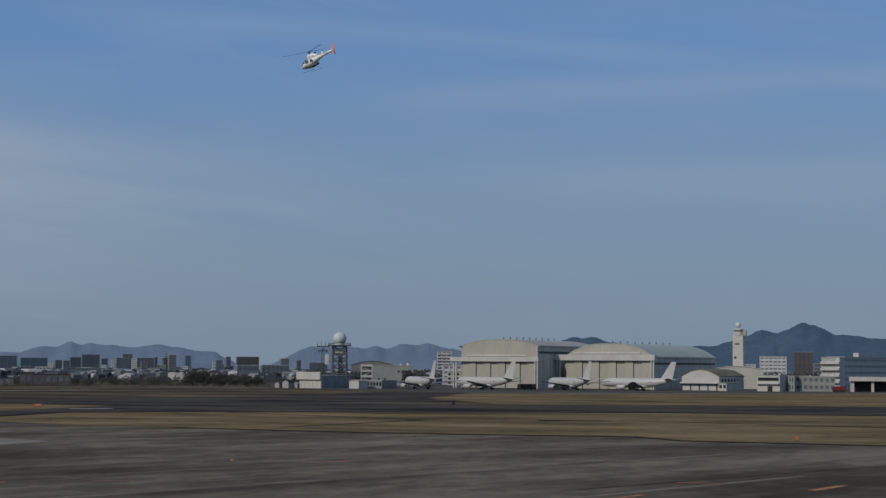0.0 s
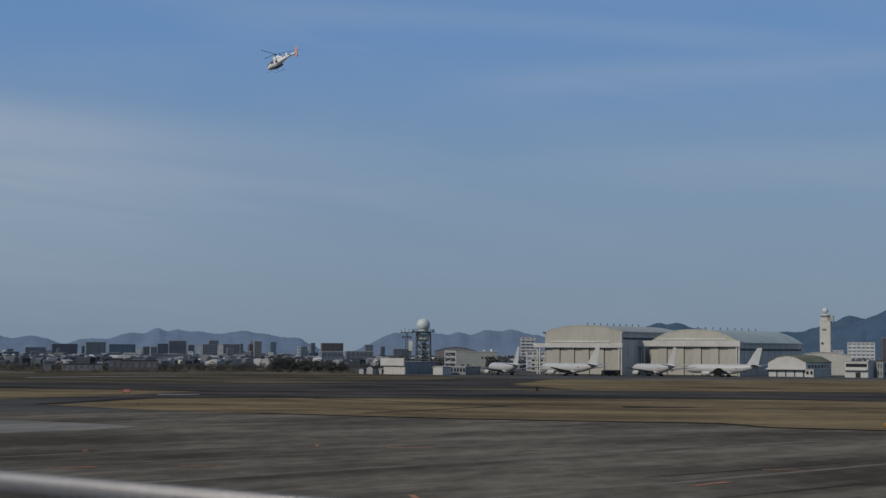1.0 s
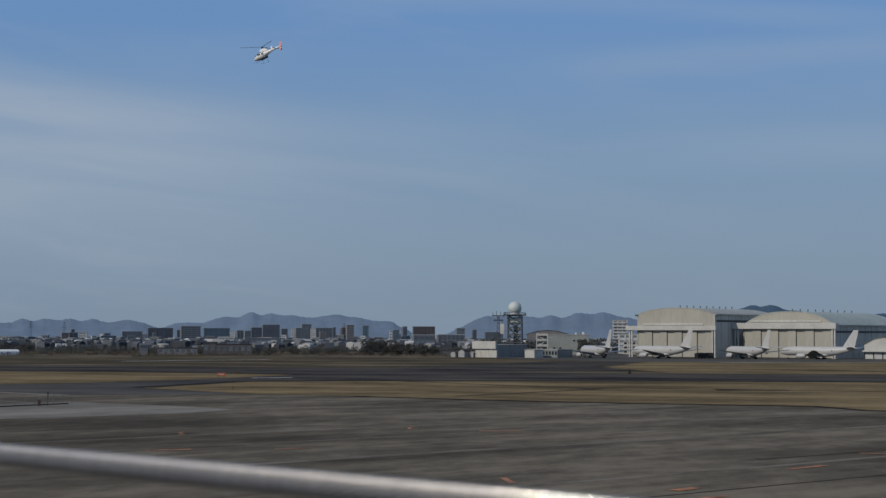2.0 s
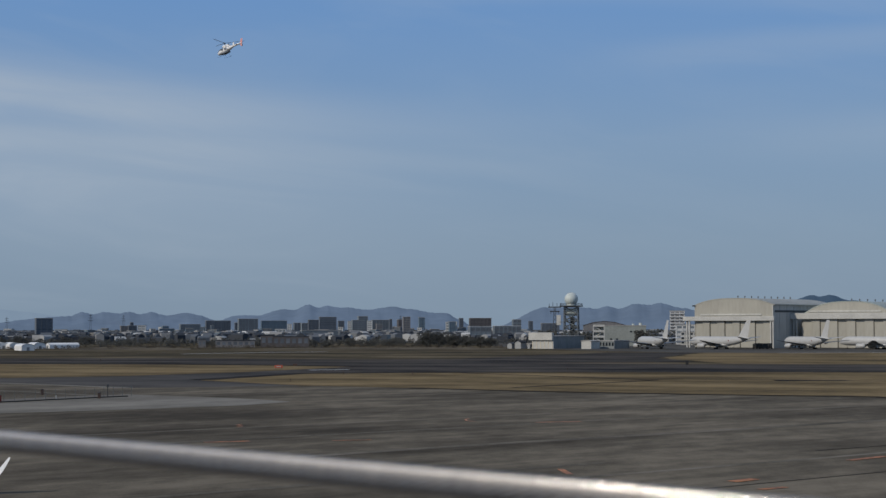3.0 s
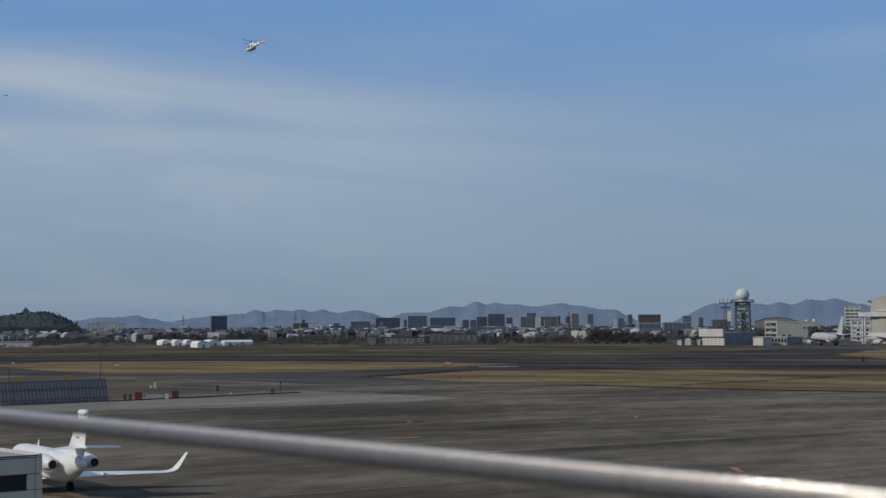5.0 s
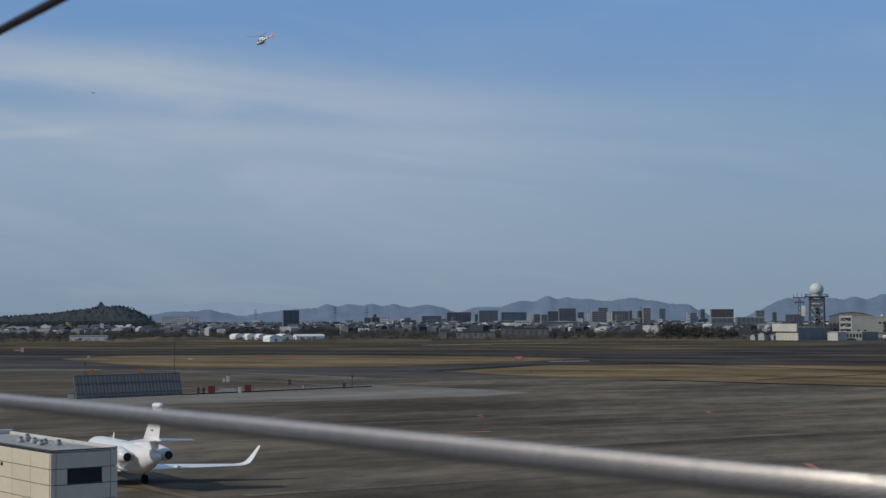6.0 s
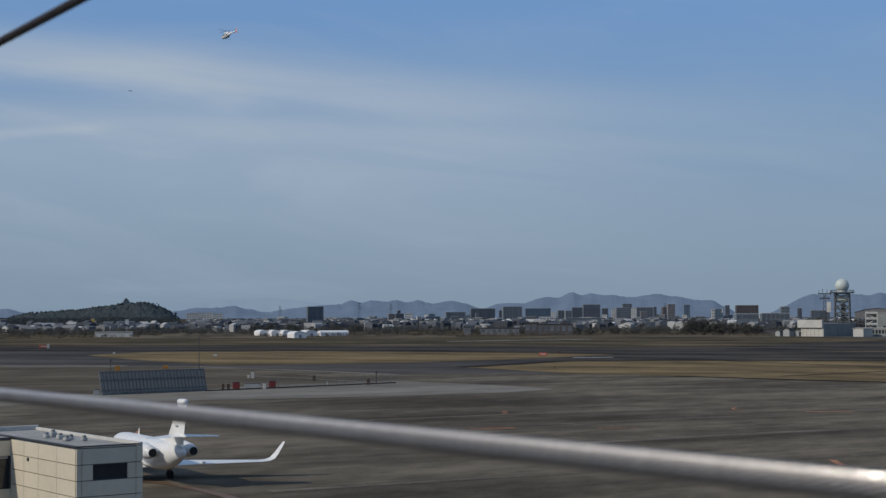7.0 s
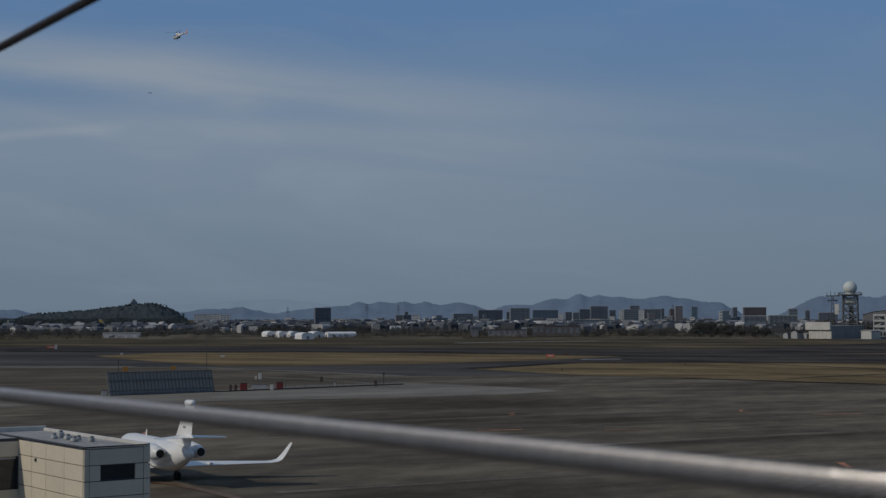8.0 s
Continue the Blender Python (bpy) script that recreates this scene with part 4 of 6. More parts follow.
def tanker(m, label):
    """A wide-body twin jet, 48.5 m long; nose towards +y, standing on its wheels."""
    t = thing("tanker_jet", m, label, "airplane", "parked tanker jets")
    z = 4.7
    part("fuselage", tube_y([(24.2, 0.15, 0.15, 0, z - 0.7), (23.6, 0.9, 0.95, 0, z - 0.6), (22.4, 1.6, 1.65, 0, z - 0.4), (20.5, 2.2, 2.3, 0, z - 0.15), (18, 2.5, 2.65, 0, z), (-8, 2.5, 2.65, 0, z),
                             (-13, 2.3, 2.35, 0, z + 0.35), (-18, 1.6, 1.55, 0, z + 0.95), (-22, 0.75, 0.75, 0, z + 1.5), (-24.2, 0.25, 0.3, 0, z + 1.75)], 28), M["grey_jet"], t, smooth=True)
    part("cockpit_window", box((0, 22.15, z + 0.75), (2.3, 1.1, 0.5), bevel=0.15), M["glass"], t)
    part("belly_fairing", tube_y([(8, 0.6, 0.5, 0, z - 2.4), (5, 2.3, 1.1, 0, z - 2.1), (-5, 2.3, 1.1, 0, z - 2.1), (-8.5, 0.6, 0.5, 0, z - 2.3)], 18), M["grey_jet"], t, smooth=True)
    for s in (-1, 1):
        part("wing", foil([(s * 1.6, 7.2, z - 1.9, 11.0, 1.35), (s * 7.6, 2.9, z - 1.3, 7.2, 0.9), (s * 23.4, -7.0, z + 0.5, 2.4, 0.35), (s * 23.8, -7.6, z + 0.55, 1.4, 0.12)]), M["wing_grey"], t, "wing darkened to read as shaded underneath")
        part("tailplane", foil([(s * 0.7, -17.4, z + 1.5, 6.2, 0.6), (s * 9.2, -22.4, z + 2.6, 2.2, 0.25)]), M["grey_jet"], t)
        nac = part("nacelle", tube_y([(9.6, 1.18, 1.18, s * 7.9, z - 2.75), (9.2, 1.36, 1.36, s * 7.9, z - 2.75), (7.4, 1.42, 1.42, s * 7.9, z - 2.75), (5.2, 1.2, 1.2, s * 7.9, z - 2.7), (4.2, 0.8, 0.8, s * 7.9, z - 2.65)], 20),
                   M["grey_jet"], t, smooth=True)
        part("intake", tube_y([(9.62, 1.05, 1.05, s * 7.9, z - 2.75), (9.4, 1.05, 1.05, s * 7.9, z - 2.75)], 20), M["soot_shade"], nac)
        part("exhaust_cone", tube_y([(4.3, 0.6, 0.6, s * 7.9, z - 2.65), (3.0, 0.15, 0.15, s * 7.9, z - 2.6)], 14), M["soot_shade"], nac)
        part("pylon", foil([(s * 7.9, 8.0, z - 1.6, 5.5, 0.5), (s * 7.9, 5.5, z - 1.1, 4.5, 0.4)], True), M["grey_jet"], t)
        part("gear_leg", beam((s * 4.4, -1.6, 0.8), (s * 4.2, -1.0, z - 1.6), 0.5, sides=8), M["metal"], t)
        part("gear_door", box((s * 3.3, -1.4, 1.9), (0.12, 2.2, 1.3)), M["grey_jet"], t)
        for yy in (-0.9, -2.3):
            wheel_set(t, s * 4.4, yy, 0.58, 0.58, 0.42)
        part("flap_fairing", tube_y([(-1.0, 0.1, 0.1, s * 11, z - 1.5), (-2.6, 0.3, 0.32, s * 11, z - 1.5), (-5, 0.05, 0.05, s * 11, z - 1.3)], 8), M["grey_jet"], t)
        part("roundel", tube_y([(-0.03, 0.42, 0.42, 0, 0), (0.03, 0.42, 0.42, 0, 0)], 14), M["red"], t, "small dark red disc marking", m=pose(s * 2.46, -9.5, z + 0.3, 0, 0, 90))
    part("fin", foil([(0, -13.6, z + 1.9, 8.6, 0.7), (0, -15.4, z + 3.0, 7.2, 0.6), (0, -21.6, z + 11.9, 3.2, 0.28), (0, -22.0, z + 12.2, 2.6, 0.1)], True), M["grey_jet"], t)
    part("nose_leg", beam((0, 19.2, 0.5), (0, 19.4, z - 2.2), 0.35, sides=8), M["metal"], t)
    wheel_set(t, 0, 19.2, 0.45, 0.45, 0.3)
    return t


TANK = "pale grey twin-engine tanker jet parked before the hangars"
t0 = tanker(spot(17.12, 942, 0, -(17.12 + 180 + 159)), TANK)
for az, dd, al in ((19.46, 942, 134), (22.5, 940, 149), (24.94, 945, 115)):
    copy_thing(t0, spot(az, dd, 0, -(az + 180 + al)))


# ---- business jet on the near apron ----
def business_jet(m):
    """A twin jet, 20 m long, nose towards +y."""
    t = thing("business_jet", m, "white business jet with upswept winglets and blue trim", "airplane")
    z = 2.45
    part("fuselage", tube_y([(10.6, 0.08, 0.08, 0, z - 0.45), (10.1, 0.4, 0.4, 0, z - 0.4), (9.0, 0.78, 0.75, 0, z - 0.25), (7.6, 1.02, 1.1, 0, z - 0.02), (6.0, 1.17, 1.2, 0, z), (2.5, 1.2, 1.26, 0, z - 0.04), (-2.5, 1.24, 1.36, 0, z - 0.1),
                             (-5.0, 1.12, 1.24, 0, z - 0.02), (-7.0, 0.82, 0.94, 0, z + 0.2), (-8.8, 0.40, 0.48, 0, z + 0.42), (-9.6, 0.12, 0.16, 0, z + 0.5)], 32), M["white_jet"], t, smooth=True)
    part("windscreen", tube_y([(8.5, 0.55, 0.2, 0, z + 0.38), (7.7, 0.86, 0.22, 0, z + 0.62)], 16), M["glass"], t, smooth=True)
    for s in (-1, 1):
        w0 = part("cabin_window", tube_y([(-0.03, 0.19, 0.26, 0, 0), (0.03, 0.19, 0.26, 0, 0)], 14), M["glass"], t, m=pose(s * 1.13, 5.0, z + 0.42, 0, 0, 90))
        for k in range(1, 7):
            again(w0, pose(s * 1.13, 5.0 - 1.05 * k, z + 0.42, 0, 0, 90))
        wing = part("wing", foil([(s * 0.9, 3.2, z - 1.2, 5.6, 0.50), (s * 3.2, 1.2, z - 1.18, 3.6, 0.30), (s * 9.2, -2.5, z - 1.08, 1.6, 0.12), (s * 9.75, -2.85, z - 1.0, 1.4, 0.10)]), M["white_jet"], t)
        part("winglet", foil([(s * 9.75, -2.85, z - 1.0, 1.4, 0.10), (s * 10.1, -3.1, z - 0.84, 1.25, 0.09), (s * 10.38, -3.4, z - 0.45, 1.05, 0.08), (s * 10.85, -4.15, z + 0.5, 0.55, 0.05), (s * 10.92, -4.3, z + 0.64, 0.3, 0.02)]), M["white_jet"], wing)
        part("flap_track", tube_y([(-1.4, 0.03, 0.03, s * 4.2, z - 1.05), (-2.1, 0.1, 0.12, s * 4.2, z - 1.08), (-3.0, 0.03, 0.03, s * 4.2, z - 1.0)], 8), M["white_jet"], wing)
        nac = part("nacelle", tube_y([(-2.2, 0.52, 0.52, s * 1.72, z + 0.42), (-2.6, 0.62, 0.62, s * 1.72, z + 0.42), (-4.2, 0.68, 0.68, s * 1.72, z + 0.42), (-5.6, 0.60, 0.60, s * 1.76, z + 0.38), (-6.6, 0.41, 0.41, s * 1.78, z + 0.36)], 24),
                   M["white_jet"], t, smooth=True)
        part("exhaust_ring", tube_y([(-6.3, 0.475, 0.475, s * 1.775, z + 0.365), (-6.66, 0.40, 0.40, s * 1.78, z + 0.36)], 24), M["white_jet"], nac, "white exhaust rim", smooth=True)
        part("exhaust", tube_y([(-6.55, 0.35, 0.35, s * 1.78, z + 0.36), (-6.70, 0.35, 0.35, s * 1.78, z + 0.36)], 24), M["soot_shade"], nac, "black disc for the shade in the exhaust")
        part("intake", tube_y([(-2.17, 0.44, 0.44, s * 1.72, z + 0.42), (-2.3, 0.44, 0.44, s * 1.72, z + 0.42)], 20), M["soot_shade"], nac)
        part("pylon", foil([(s * 0.8, -2.8, z + 0.42, 3.2, 0.22), (s * 1.3, -2.8, z + 0.42, 3.0, 0.2)]), M["white_jet"], t)
        part("cheat_line", foil([(s * 1.171, 7.0, z - 0.12, 12.5, 0.02), (s * 1.171, 7.0, z + 0.06, 12.5, 0.02)], True), M["blue_stripe"], t, "blue stripe along the cabin")
        tp = part("tailplane", foil([(s * 0.12, -7.1, z + 1.82, 2.3, 0.2), (s * 3.0, -8.7, z + 1.76, 1.0, 0.07)]), M["white_jet"], t)
        part("tailplane_edge", foil([(s * 0.3, -7.15, z + 1.83, 0.25, 0.12), (s * 2.98, -8.65, z + 1.765, 0.12, 0.05)]), M["metal"], tp)
        part("gear_leg", beam((s * 1.5, -1.4, 0.4), (s * 1.4, -1.1, z - 0.7), 0.2, beam((s * 1.5, -1.2, 0.5), (s * 1.0, -0.3, z - 0.8), 0.09), 8), M["dark_steel"], t)
        part("gear_door", box((s * 1.75, -1.2, 1.0), (0.05, 0.8, 0.8), rz=4), M["white_jet"], t)
        wheel_set(t, s * 1.5, -1.4, 0.36, 0.36, 0.2)
    part("fin", foil([(0, -4.6, z + 1.05, 4.6, 0.34), (0, -5.4, z + 1.6, 3.9, 0.3), (0, -7.9, z + 4.35, 2.0, 0.16)], True), M["white_jet"], t)
    part("fin_cap", tube_y([(-7.9, 0.1, 0.12, 0, z + 4.62), (-8.3, 0.26, 0.24, 0, z + 4.64), (-9.6, 0.30, 0.26, 0, z + 4.66), (-9.9, 0.2, 0.18, 0, z + 4.68)], 16), M["white_jet"], t, "rounded white antenna fairing on the fin", smooth=True)
    part("fin_neck", foil([(0, -7.85, z + 4.3, 2.05, 0.18), (0, -7.95, z + 4.6, 2.0, 0.2)], True), M["white_jet"], t)
    part("tail_fairing", tube_y([(-6.8, 0.1, 0.1, 0, z + 1.82), (-7.6, 0.16, 0.2, 0, z + 1.82), (-9.4, 0.14, 0.16, 0, z + 1.82), (-9.9, 0.03, 0.03, 0, z + 1.85)], 12), M["white_jet"], t, smooth=True)
    part("dorsal_intake", foil([(0, -2.2, z + 1.05, 5.2, 0.5), (0, -3.4, z + 1.5, 3.2, 0.2)], True), M["white_jet"], t)
    part("tail_flash", tube_y([(-7.6, 0.60, 0.52, 0, z + 0.10), (-8.6, 0.38, 0.36, 0, z + 0.29), (-9.3, 0.20, 0.18, 0, z + 0.42)], 24), M["navy"], t, "dark blue underside of the tail cone", smooth=True)
    part("registration_bar", box((0.0, -7.9, z + 2.6), (0.33, 0.5, 0.11)), M["block_grey"], t)
    part("fin_emblem", box((0.0, -8.0, z + 3.3), (0.30, 0.22, 0.3), bevel=0.03), M["block_dark"], t)
    part("blade_antenna", foil([(0, 3.0, z + 1.15, 0.5, 0.05), (0, 2.7, z + 1.75, 0.25, 0.03)], True), M["white_jet"], t)
    part("beacon", box((0, -1.6, z - 1.28), (0.16, 0.3, 0.22), bevel=0.04), M["white_jet"], t)
    part("nose_leg", beam((0, 8.2, 0.3), (0, 8.3, z - 0.9), 0.14, sides=8), M["dark_steel"], t)
    wheel_set(t, 0, 8.2, 0.26, 0.26, 0.14)
    return t


business_jet(pose(-25.78, 138.3, 0.04, 0, 0, 28.5))


# ---- panel-clad building on the near apron ----
def clad_building():
    """A wing with its corner at the apron and a taller-set volume beside it; panels of 0.95 m courses."""
    b = thing("terminal_wing", pose(-19.93, 85.98, 0, 0, 0, 36.8), "flat-roofed wing clad in cream panels with dark joints", "building")
    top, w, length = 7.2, 3.95, 15.0
    # local x runs along the shaded front, y along the sunlit side
    part("core", box((w / 2, length / 2, top / 2 - 0.1), (w - 0.16, length - 0.16, top - 0.2)), M["gap"], b)
    part("roof_deck", box((w / 2, length / 2, top - 0.16), (w - 0.5, length - 0.4, 0.12)), M["roof_grey"], b, "grey roof membrane")
    part("parapet", box((w - 0.11, length / 2, top - 0.05), (0.22, length, 0.24), bevel=0.03), M["white_wall"], b)
    part("parapet", box((0.10, length / 2, top - 0.03), (0.18, length, 0.08), bevel=0.02), M["dark_steel"], b, "thin dark roof edge")
    part("parapet", box((w / 2, 0.10, top - 0.03), (w, 0.18, 0.08), bevel=0.02), M["dark_steel"], b, "thin dark roof edge")
    part("parapet", box((w / 2, length - 0.12, top + 0.02), (w, 0.24, 0.34), bevel=0.03), M["white_wall"], b)
    course = 0.87
    rows = 8
    splits = [0.0, 0.32, w - 0.42, w]
    for r in range(rows):
        z = top - 0.15 - course * (r + 0.5)
        for x0, x1 in zip(splits, splits[1:]):
            if r == 1 and x0 == splits[1]:
                for a0, a1 in ((x0, 0.98), (3.02, x1)):
                    part("panel", box(((a0 + a1) / 2, 0.03, z), (a1 - a0 - 0.03, 0.10, course - 0.04), bevel=0.008), M["cream"], b)
                continue
            part("panel", box(((x0 + x1) / 2, 0.03, z), (x1 - x0 - 0.03, 0.10, course - 0.04), bevel=0.008), M["cream"], b)
        ys = [0.0, 2.6, 5.2, 7.3, 9.4]
        for y0, y1 in zip(ys, ys[1:]):
            part("panel", box((0.03, (y0 + y1) / 2 + (0.04 if y0 == 0 else 0), z), (0.10, y1 - y0 - 0.03 - (0.08 if y0 == 0 else 0), course - 0.04), bevel=0.008), M["cream"], b)
    win = part("window", box((2.0, 0.16, top - 0.15 - course * 1.5), (2.02, 0.06, course - 0.1)), M["glass"], b, "dark recessed strip window")
    part("window_frame", box((2.0, 0.10, top - 0.15 - course - 0.03), (2.04, 0.16, 0.05), None), M["dark_steel"], win)
    part("window_sill", box((2.0, 0.08, top - 0.15 - course * 2 + 0.03), (2.04, 0.2, 0.05)), M["dark_steel"], win)
    for k, (x, y, sx, sy, sz) in enumerate(((1.7, 5.2, 0.45, 0.6, 0.26), (1.9, 6.6, 0.5, 0.5, 0.32), (1.6, 7.9, 0.4, 0.5, 0.3), (2.3, 6.0, 0.35, 0.4, 0.25), (2.3, 8.6, 0.45, 0.5, 0.42), (2.5, 4.6, 0.4, 0.4, 0.28))):
        u = part("roof_unit", box((x, y, top - 0.1 + sz * 0.38), (sx * 0.8, sy * 0.8, sz * 0.76), bevel=0.05), M["grey_wall"], b, "small grey roof fan unit")
        bm = bmesh.new()
        bmesh.ops.create_cone(bm, cap_ends=True, segments=14, radius1=0.14, radius2=0.11, depth=0.1, matrix=Matrix.Translation((x, y, top - 0.04 + sz * 0.76)))
        part("fan_cowl", bm, M["steel"], u)
    part("wall_lamp", box((-0.06, 6.6, top - 1.15), (0.12, 0.12, 0.2), bevel=0.02), M["dark_steel"], b)
    return b


clad_building()


def hall_wing():
    """The larger volume behind, its wall parallel to the wing's shaded front, with tall glazing."""
    b = thing("terminal_hall", pose(-19.93, 85.98, 0, 0, 0, 36.8) @ pose(-14.0, 9.3, 0), "cream-panelled terminal hall with dark glazing", "building")
    w, d, top = 14.0, 14.0, 7.1
    part("core", box((w / 2, d / 2 + 0.1, top / 2 - 0.1), (w - 0.1, d - 0.2, top - 0.2)), M["gap"], b)
    part("roof_deck", box((w / 2, d / 2, top - 0.05), (w, d, 0.14)), M["roof_grey"], b, "grey roof membrane")
    part("parapet", box((w / 2, d - 0.2, top + 0.12), (w, 0.4, 0.36), bevel=0.03), M["white_wall"], b)
    part("roof_step", box((w - 2.6, 6.0, top + 0.1), (3.2, 1.2, 0.3), bevel=0.03), M["dark_steel"], b)
    part("roof_edge", box((w / 2 - 0.05, 0.06, top - 0.05), (w, 0.16, 0.18)), M["dark_steel"], b)
    for r in (0, 3, 4, 5, 6):
        z = top - 0.1 - 0.95 * (r + 0.5)
        for k in range(5):
            part("panel", box((2.8 * (k + 0.5), 0.03, z), (2.77, 0.10, 0.91), bevel=0.008), M["cream"], b)
    for k in range(5):
        g = part("window", box((2.8 * (k + 0.5), 0.16, top - 0.1 - 0.95 * 2), (2.7, 0.06, 1.86)), M["glass"], b, "dark glazed bay")
        part("window_frame", box((2.8 * (k + 1) - 0.05, 0.08, top - 0.1 - 0.95 * 2), (0.1, 0.2, 1.88)), M["dark_steel"], g)
        part("blind", box((2.8 * (k + 0.5) + 0.3, 0.12, top - 0.1 - 1.02), (1.9, 0.03, 0.14)), M["block_white"], g)
    return b


hall_wing()


# ---- blast fence and field furniture ----
def blast_fence():
    """A leaning jet-blast fence 23 m long."""
    a, b = Vector((-60.3, 278.85, 0)), Vector((-44.0, 293.6, 0))
    ln = (b - a).length
    rz = math.degrees(math.atan2(b.y - a.y, b.x - a.x))
    f = thing("blast_fence", pose(a.x, a.y, 0.1, 0, 0, rz), "leaning slate-grey jet blast fence with upright ribs", "fence")
    h, lean = 4.0, 1.0
    part("base_rail", box((ln / 2, 0, 0.2), (ln, 0.7, 0.4), bevel=0.05), M["steel"], f)
    n = 15
    step = ln / n
    slat = None
    for i in range(n):
        for k in range(17):
            z = 0.5 + (h - 0.55) * k / 16
            m = pose(step * (i + 0.5), lean * ((z - 0.4) / (h - 0.4)), z)
            if slat is None:
                slat = part("slat", box((0, 0, 0), (step - 0.10, 0.05, 0.19)), M["fence"], f, m=m)
            else:
                again(slat, m)
    rib = part("rib", beam((0, -0.08, 0.3), (0, lean - 0.08, h + 0.1), 0.2), M["steel"], f, m=pose(0, 0, 0))
    strut = part("strut", beam((0, 2.6, 0.1), (0, lean, h - 0.6), 0.18), M["dark_steel"], f, m=pose(step, 0, 0))
    for k in range(1, 2 * n + 1):
        again(rib, pose(step * k / 2, 0, 0))
    for k in range(2, n):
        again(strut, pose(step * k, 0, 0))
    for y, z in ((lean * 0.45, 2.6), (lean * 0.05, 0.8), (lean - 0.08, h)):
        part("girt", box((ln / 2, y - 0.06, z), (ln, 0.16, 0.2)), M["steel"], f)
    return f


blast_fence()


def small_box(az, d, w, dp, h, mat, name, label, category, lid=True):
    t = thing(name, spot(az, d, 0.03 if name == "runway_board" else 0.08), label, category)
    part("body", box((0, 0, h / 2), (w, dp, h), bevel=min(w, h) * 0.05), M[mat], t)
    if lid:
        part("lid", box((0, 0, h + 0.03), (w * 1.05, dp * 1.05, 0.08), bevel=0.02), M["dark_steel"], t)
    part("door", box((0, -dp / 2 - 0.01, h * 0.5), (w * 0.8, 0.04, h * 0.8), bevel=0.01), M[mat], t)
    return t


def at_xy(x, y):
    return math.degrees(math.atan2(x, y)), math.hypot(x, y)


for (x, y), w, h, mat, name, label, cat in (
        ((-39.2, 299.2), 1.35, 1.35, "red", "fire_cabinet", "dark red fire-hose cabinet on the pad edge", "cabinet"),
        ((-32.8, 303.3), 1.3, 1.35, "red", "fire_cabinet", "dark red fire-hose cabinet on the pad edge", "cabinet"),
        ((-41.7, 299.4), 0.5, 1.0, "brown", "bollard_box", "low brown service box", "box"),
        ((-40.7, 299.3), 0.55, 1.0, "brown", "bollard_box", "low brown service box", "box"),
        ((-33.9, 299.6), 0.6, 1.15, "white_wall", "control_box", "white control box on the pad", "box"),
        ((-36.6, 302.6), 3.0, 0.9, "grey_wall", "generator", "low grey generator unit", "generator"),
        ((-42.2, 350.0), 0.75, 1.45, "white_wall", "equipment_cabinet", "tall white equipment cabinet", "cabinet"),
        ((-43.2, 350.5), 0.5, 0.8, "white_wall", "equipment_cabinet", "narrow white equipment cabinet", "cabinet"),
        ((-61.4, 280.2), 1.1, 0.9, "grey_wall", "control_box", "low grey box beside the blast fence", "box"),
        ((-27.5, 336.3), 0.6, 1.05, "brown", "lamp_box", "dark approach-light box on the pad", "box"),
        ((-22.9, 312.0), 0.25, 0.85, "white_wall", "marker_post", "short white marker post", "post"),
        ((-15.0, 316.3), 0.6, 1.1, "brown", "lamp_box", "dark approach-light box on the pad", "box"),
        ((179.5, 542.3), 1.1, 1.5, "gap", "runway_board", "small black runway board", "board"),
        ((-76.8, 532.3), 1.4, 0.8, "white_wall", "runway_light", "white runway light housing", "light"),
        ((-117.9, 566.1), 0.9, 0.7, "white_wall", "runway_light", "white runway light housing", "light")):
    az, dd = at_xy(x, y)
    small_box(az, dd, w, min(w, 0.9), h, mat, name, label, cat)


def board(x, y, w, h, mat, label, legs=2, bar=True):
    az, dd = at_xy(x, y)
    t = thing("airfield_sign", spot(az, dd, 0.08), label, "sign", "airfield signs")
    part("face", box((0, 0, h / 2 + 0.4), (w, 0.3, h), bevel=0.04), M[mat], t)
    if bar:
        part("legend_bar", box((0, -0.17, h / 2 + 0.4), (w * 0.6, 0.03, h * 0.3)), M["white_wall"], t)
    for k in range(legs):
        part("leg", beam((-w * 0.35 + w * 0.7 * k / max(1, legs - 1), 0, 0), (-w * 0.35 + w * 0.7 * k / max(1, legs - 1), 0, 0.5), 0.12), M["dark_steel"], t)
    return t


board(32.4, 514, 2.6, 0.9, "sign_red", "red mandatory runway sign on the grass")
board(-164.6, 651.8, 4.2, 1.1, "sign_red", "red mandatory runway sign on the grass")
board(-160, 640, 1.0, 1.8, "white_wall", "white board beside a red runway sign", bar=False)
board(39.7, 540.8, 1.4, 0.7, "brown", "small dark guidance sign on the grass", bar=False)
board(158.8, 269.4, 0.75, 0.7, "amber", "amber marker board on the dry grass", bar=False)
board(-79.7, 387, 1.2, 1.2, "amber", "amber guidance sign behind the blast fence", bar=False)
board(-70.5, 401.4, 1.2, 0.8, "amber", "amber guidance sign behind the blast fence", bar=False)
for x, y in ((-2, 612), (-85, 640), (28, 398), (47, 452), (66, 445), (120, 480), (-30, 640)):
    az, dd = at_xy(x, y)
    lt = thing("edge_light", spot(az, dd, 0.08), "small runway edge light on a stalk", "light", "edge lights")
    part("stalk", beam((0, 0, 0), (0, 0, 0.6), 0.15, sides=6), M["brown"], lt)
    part("lamp_head", box((0, 0, 0.75), (0.3, 0.3, 0.3), bevel=0.08), M["brown"], lt)


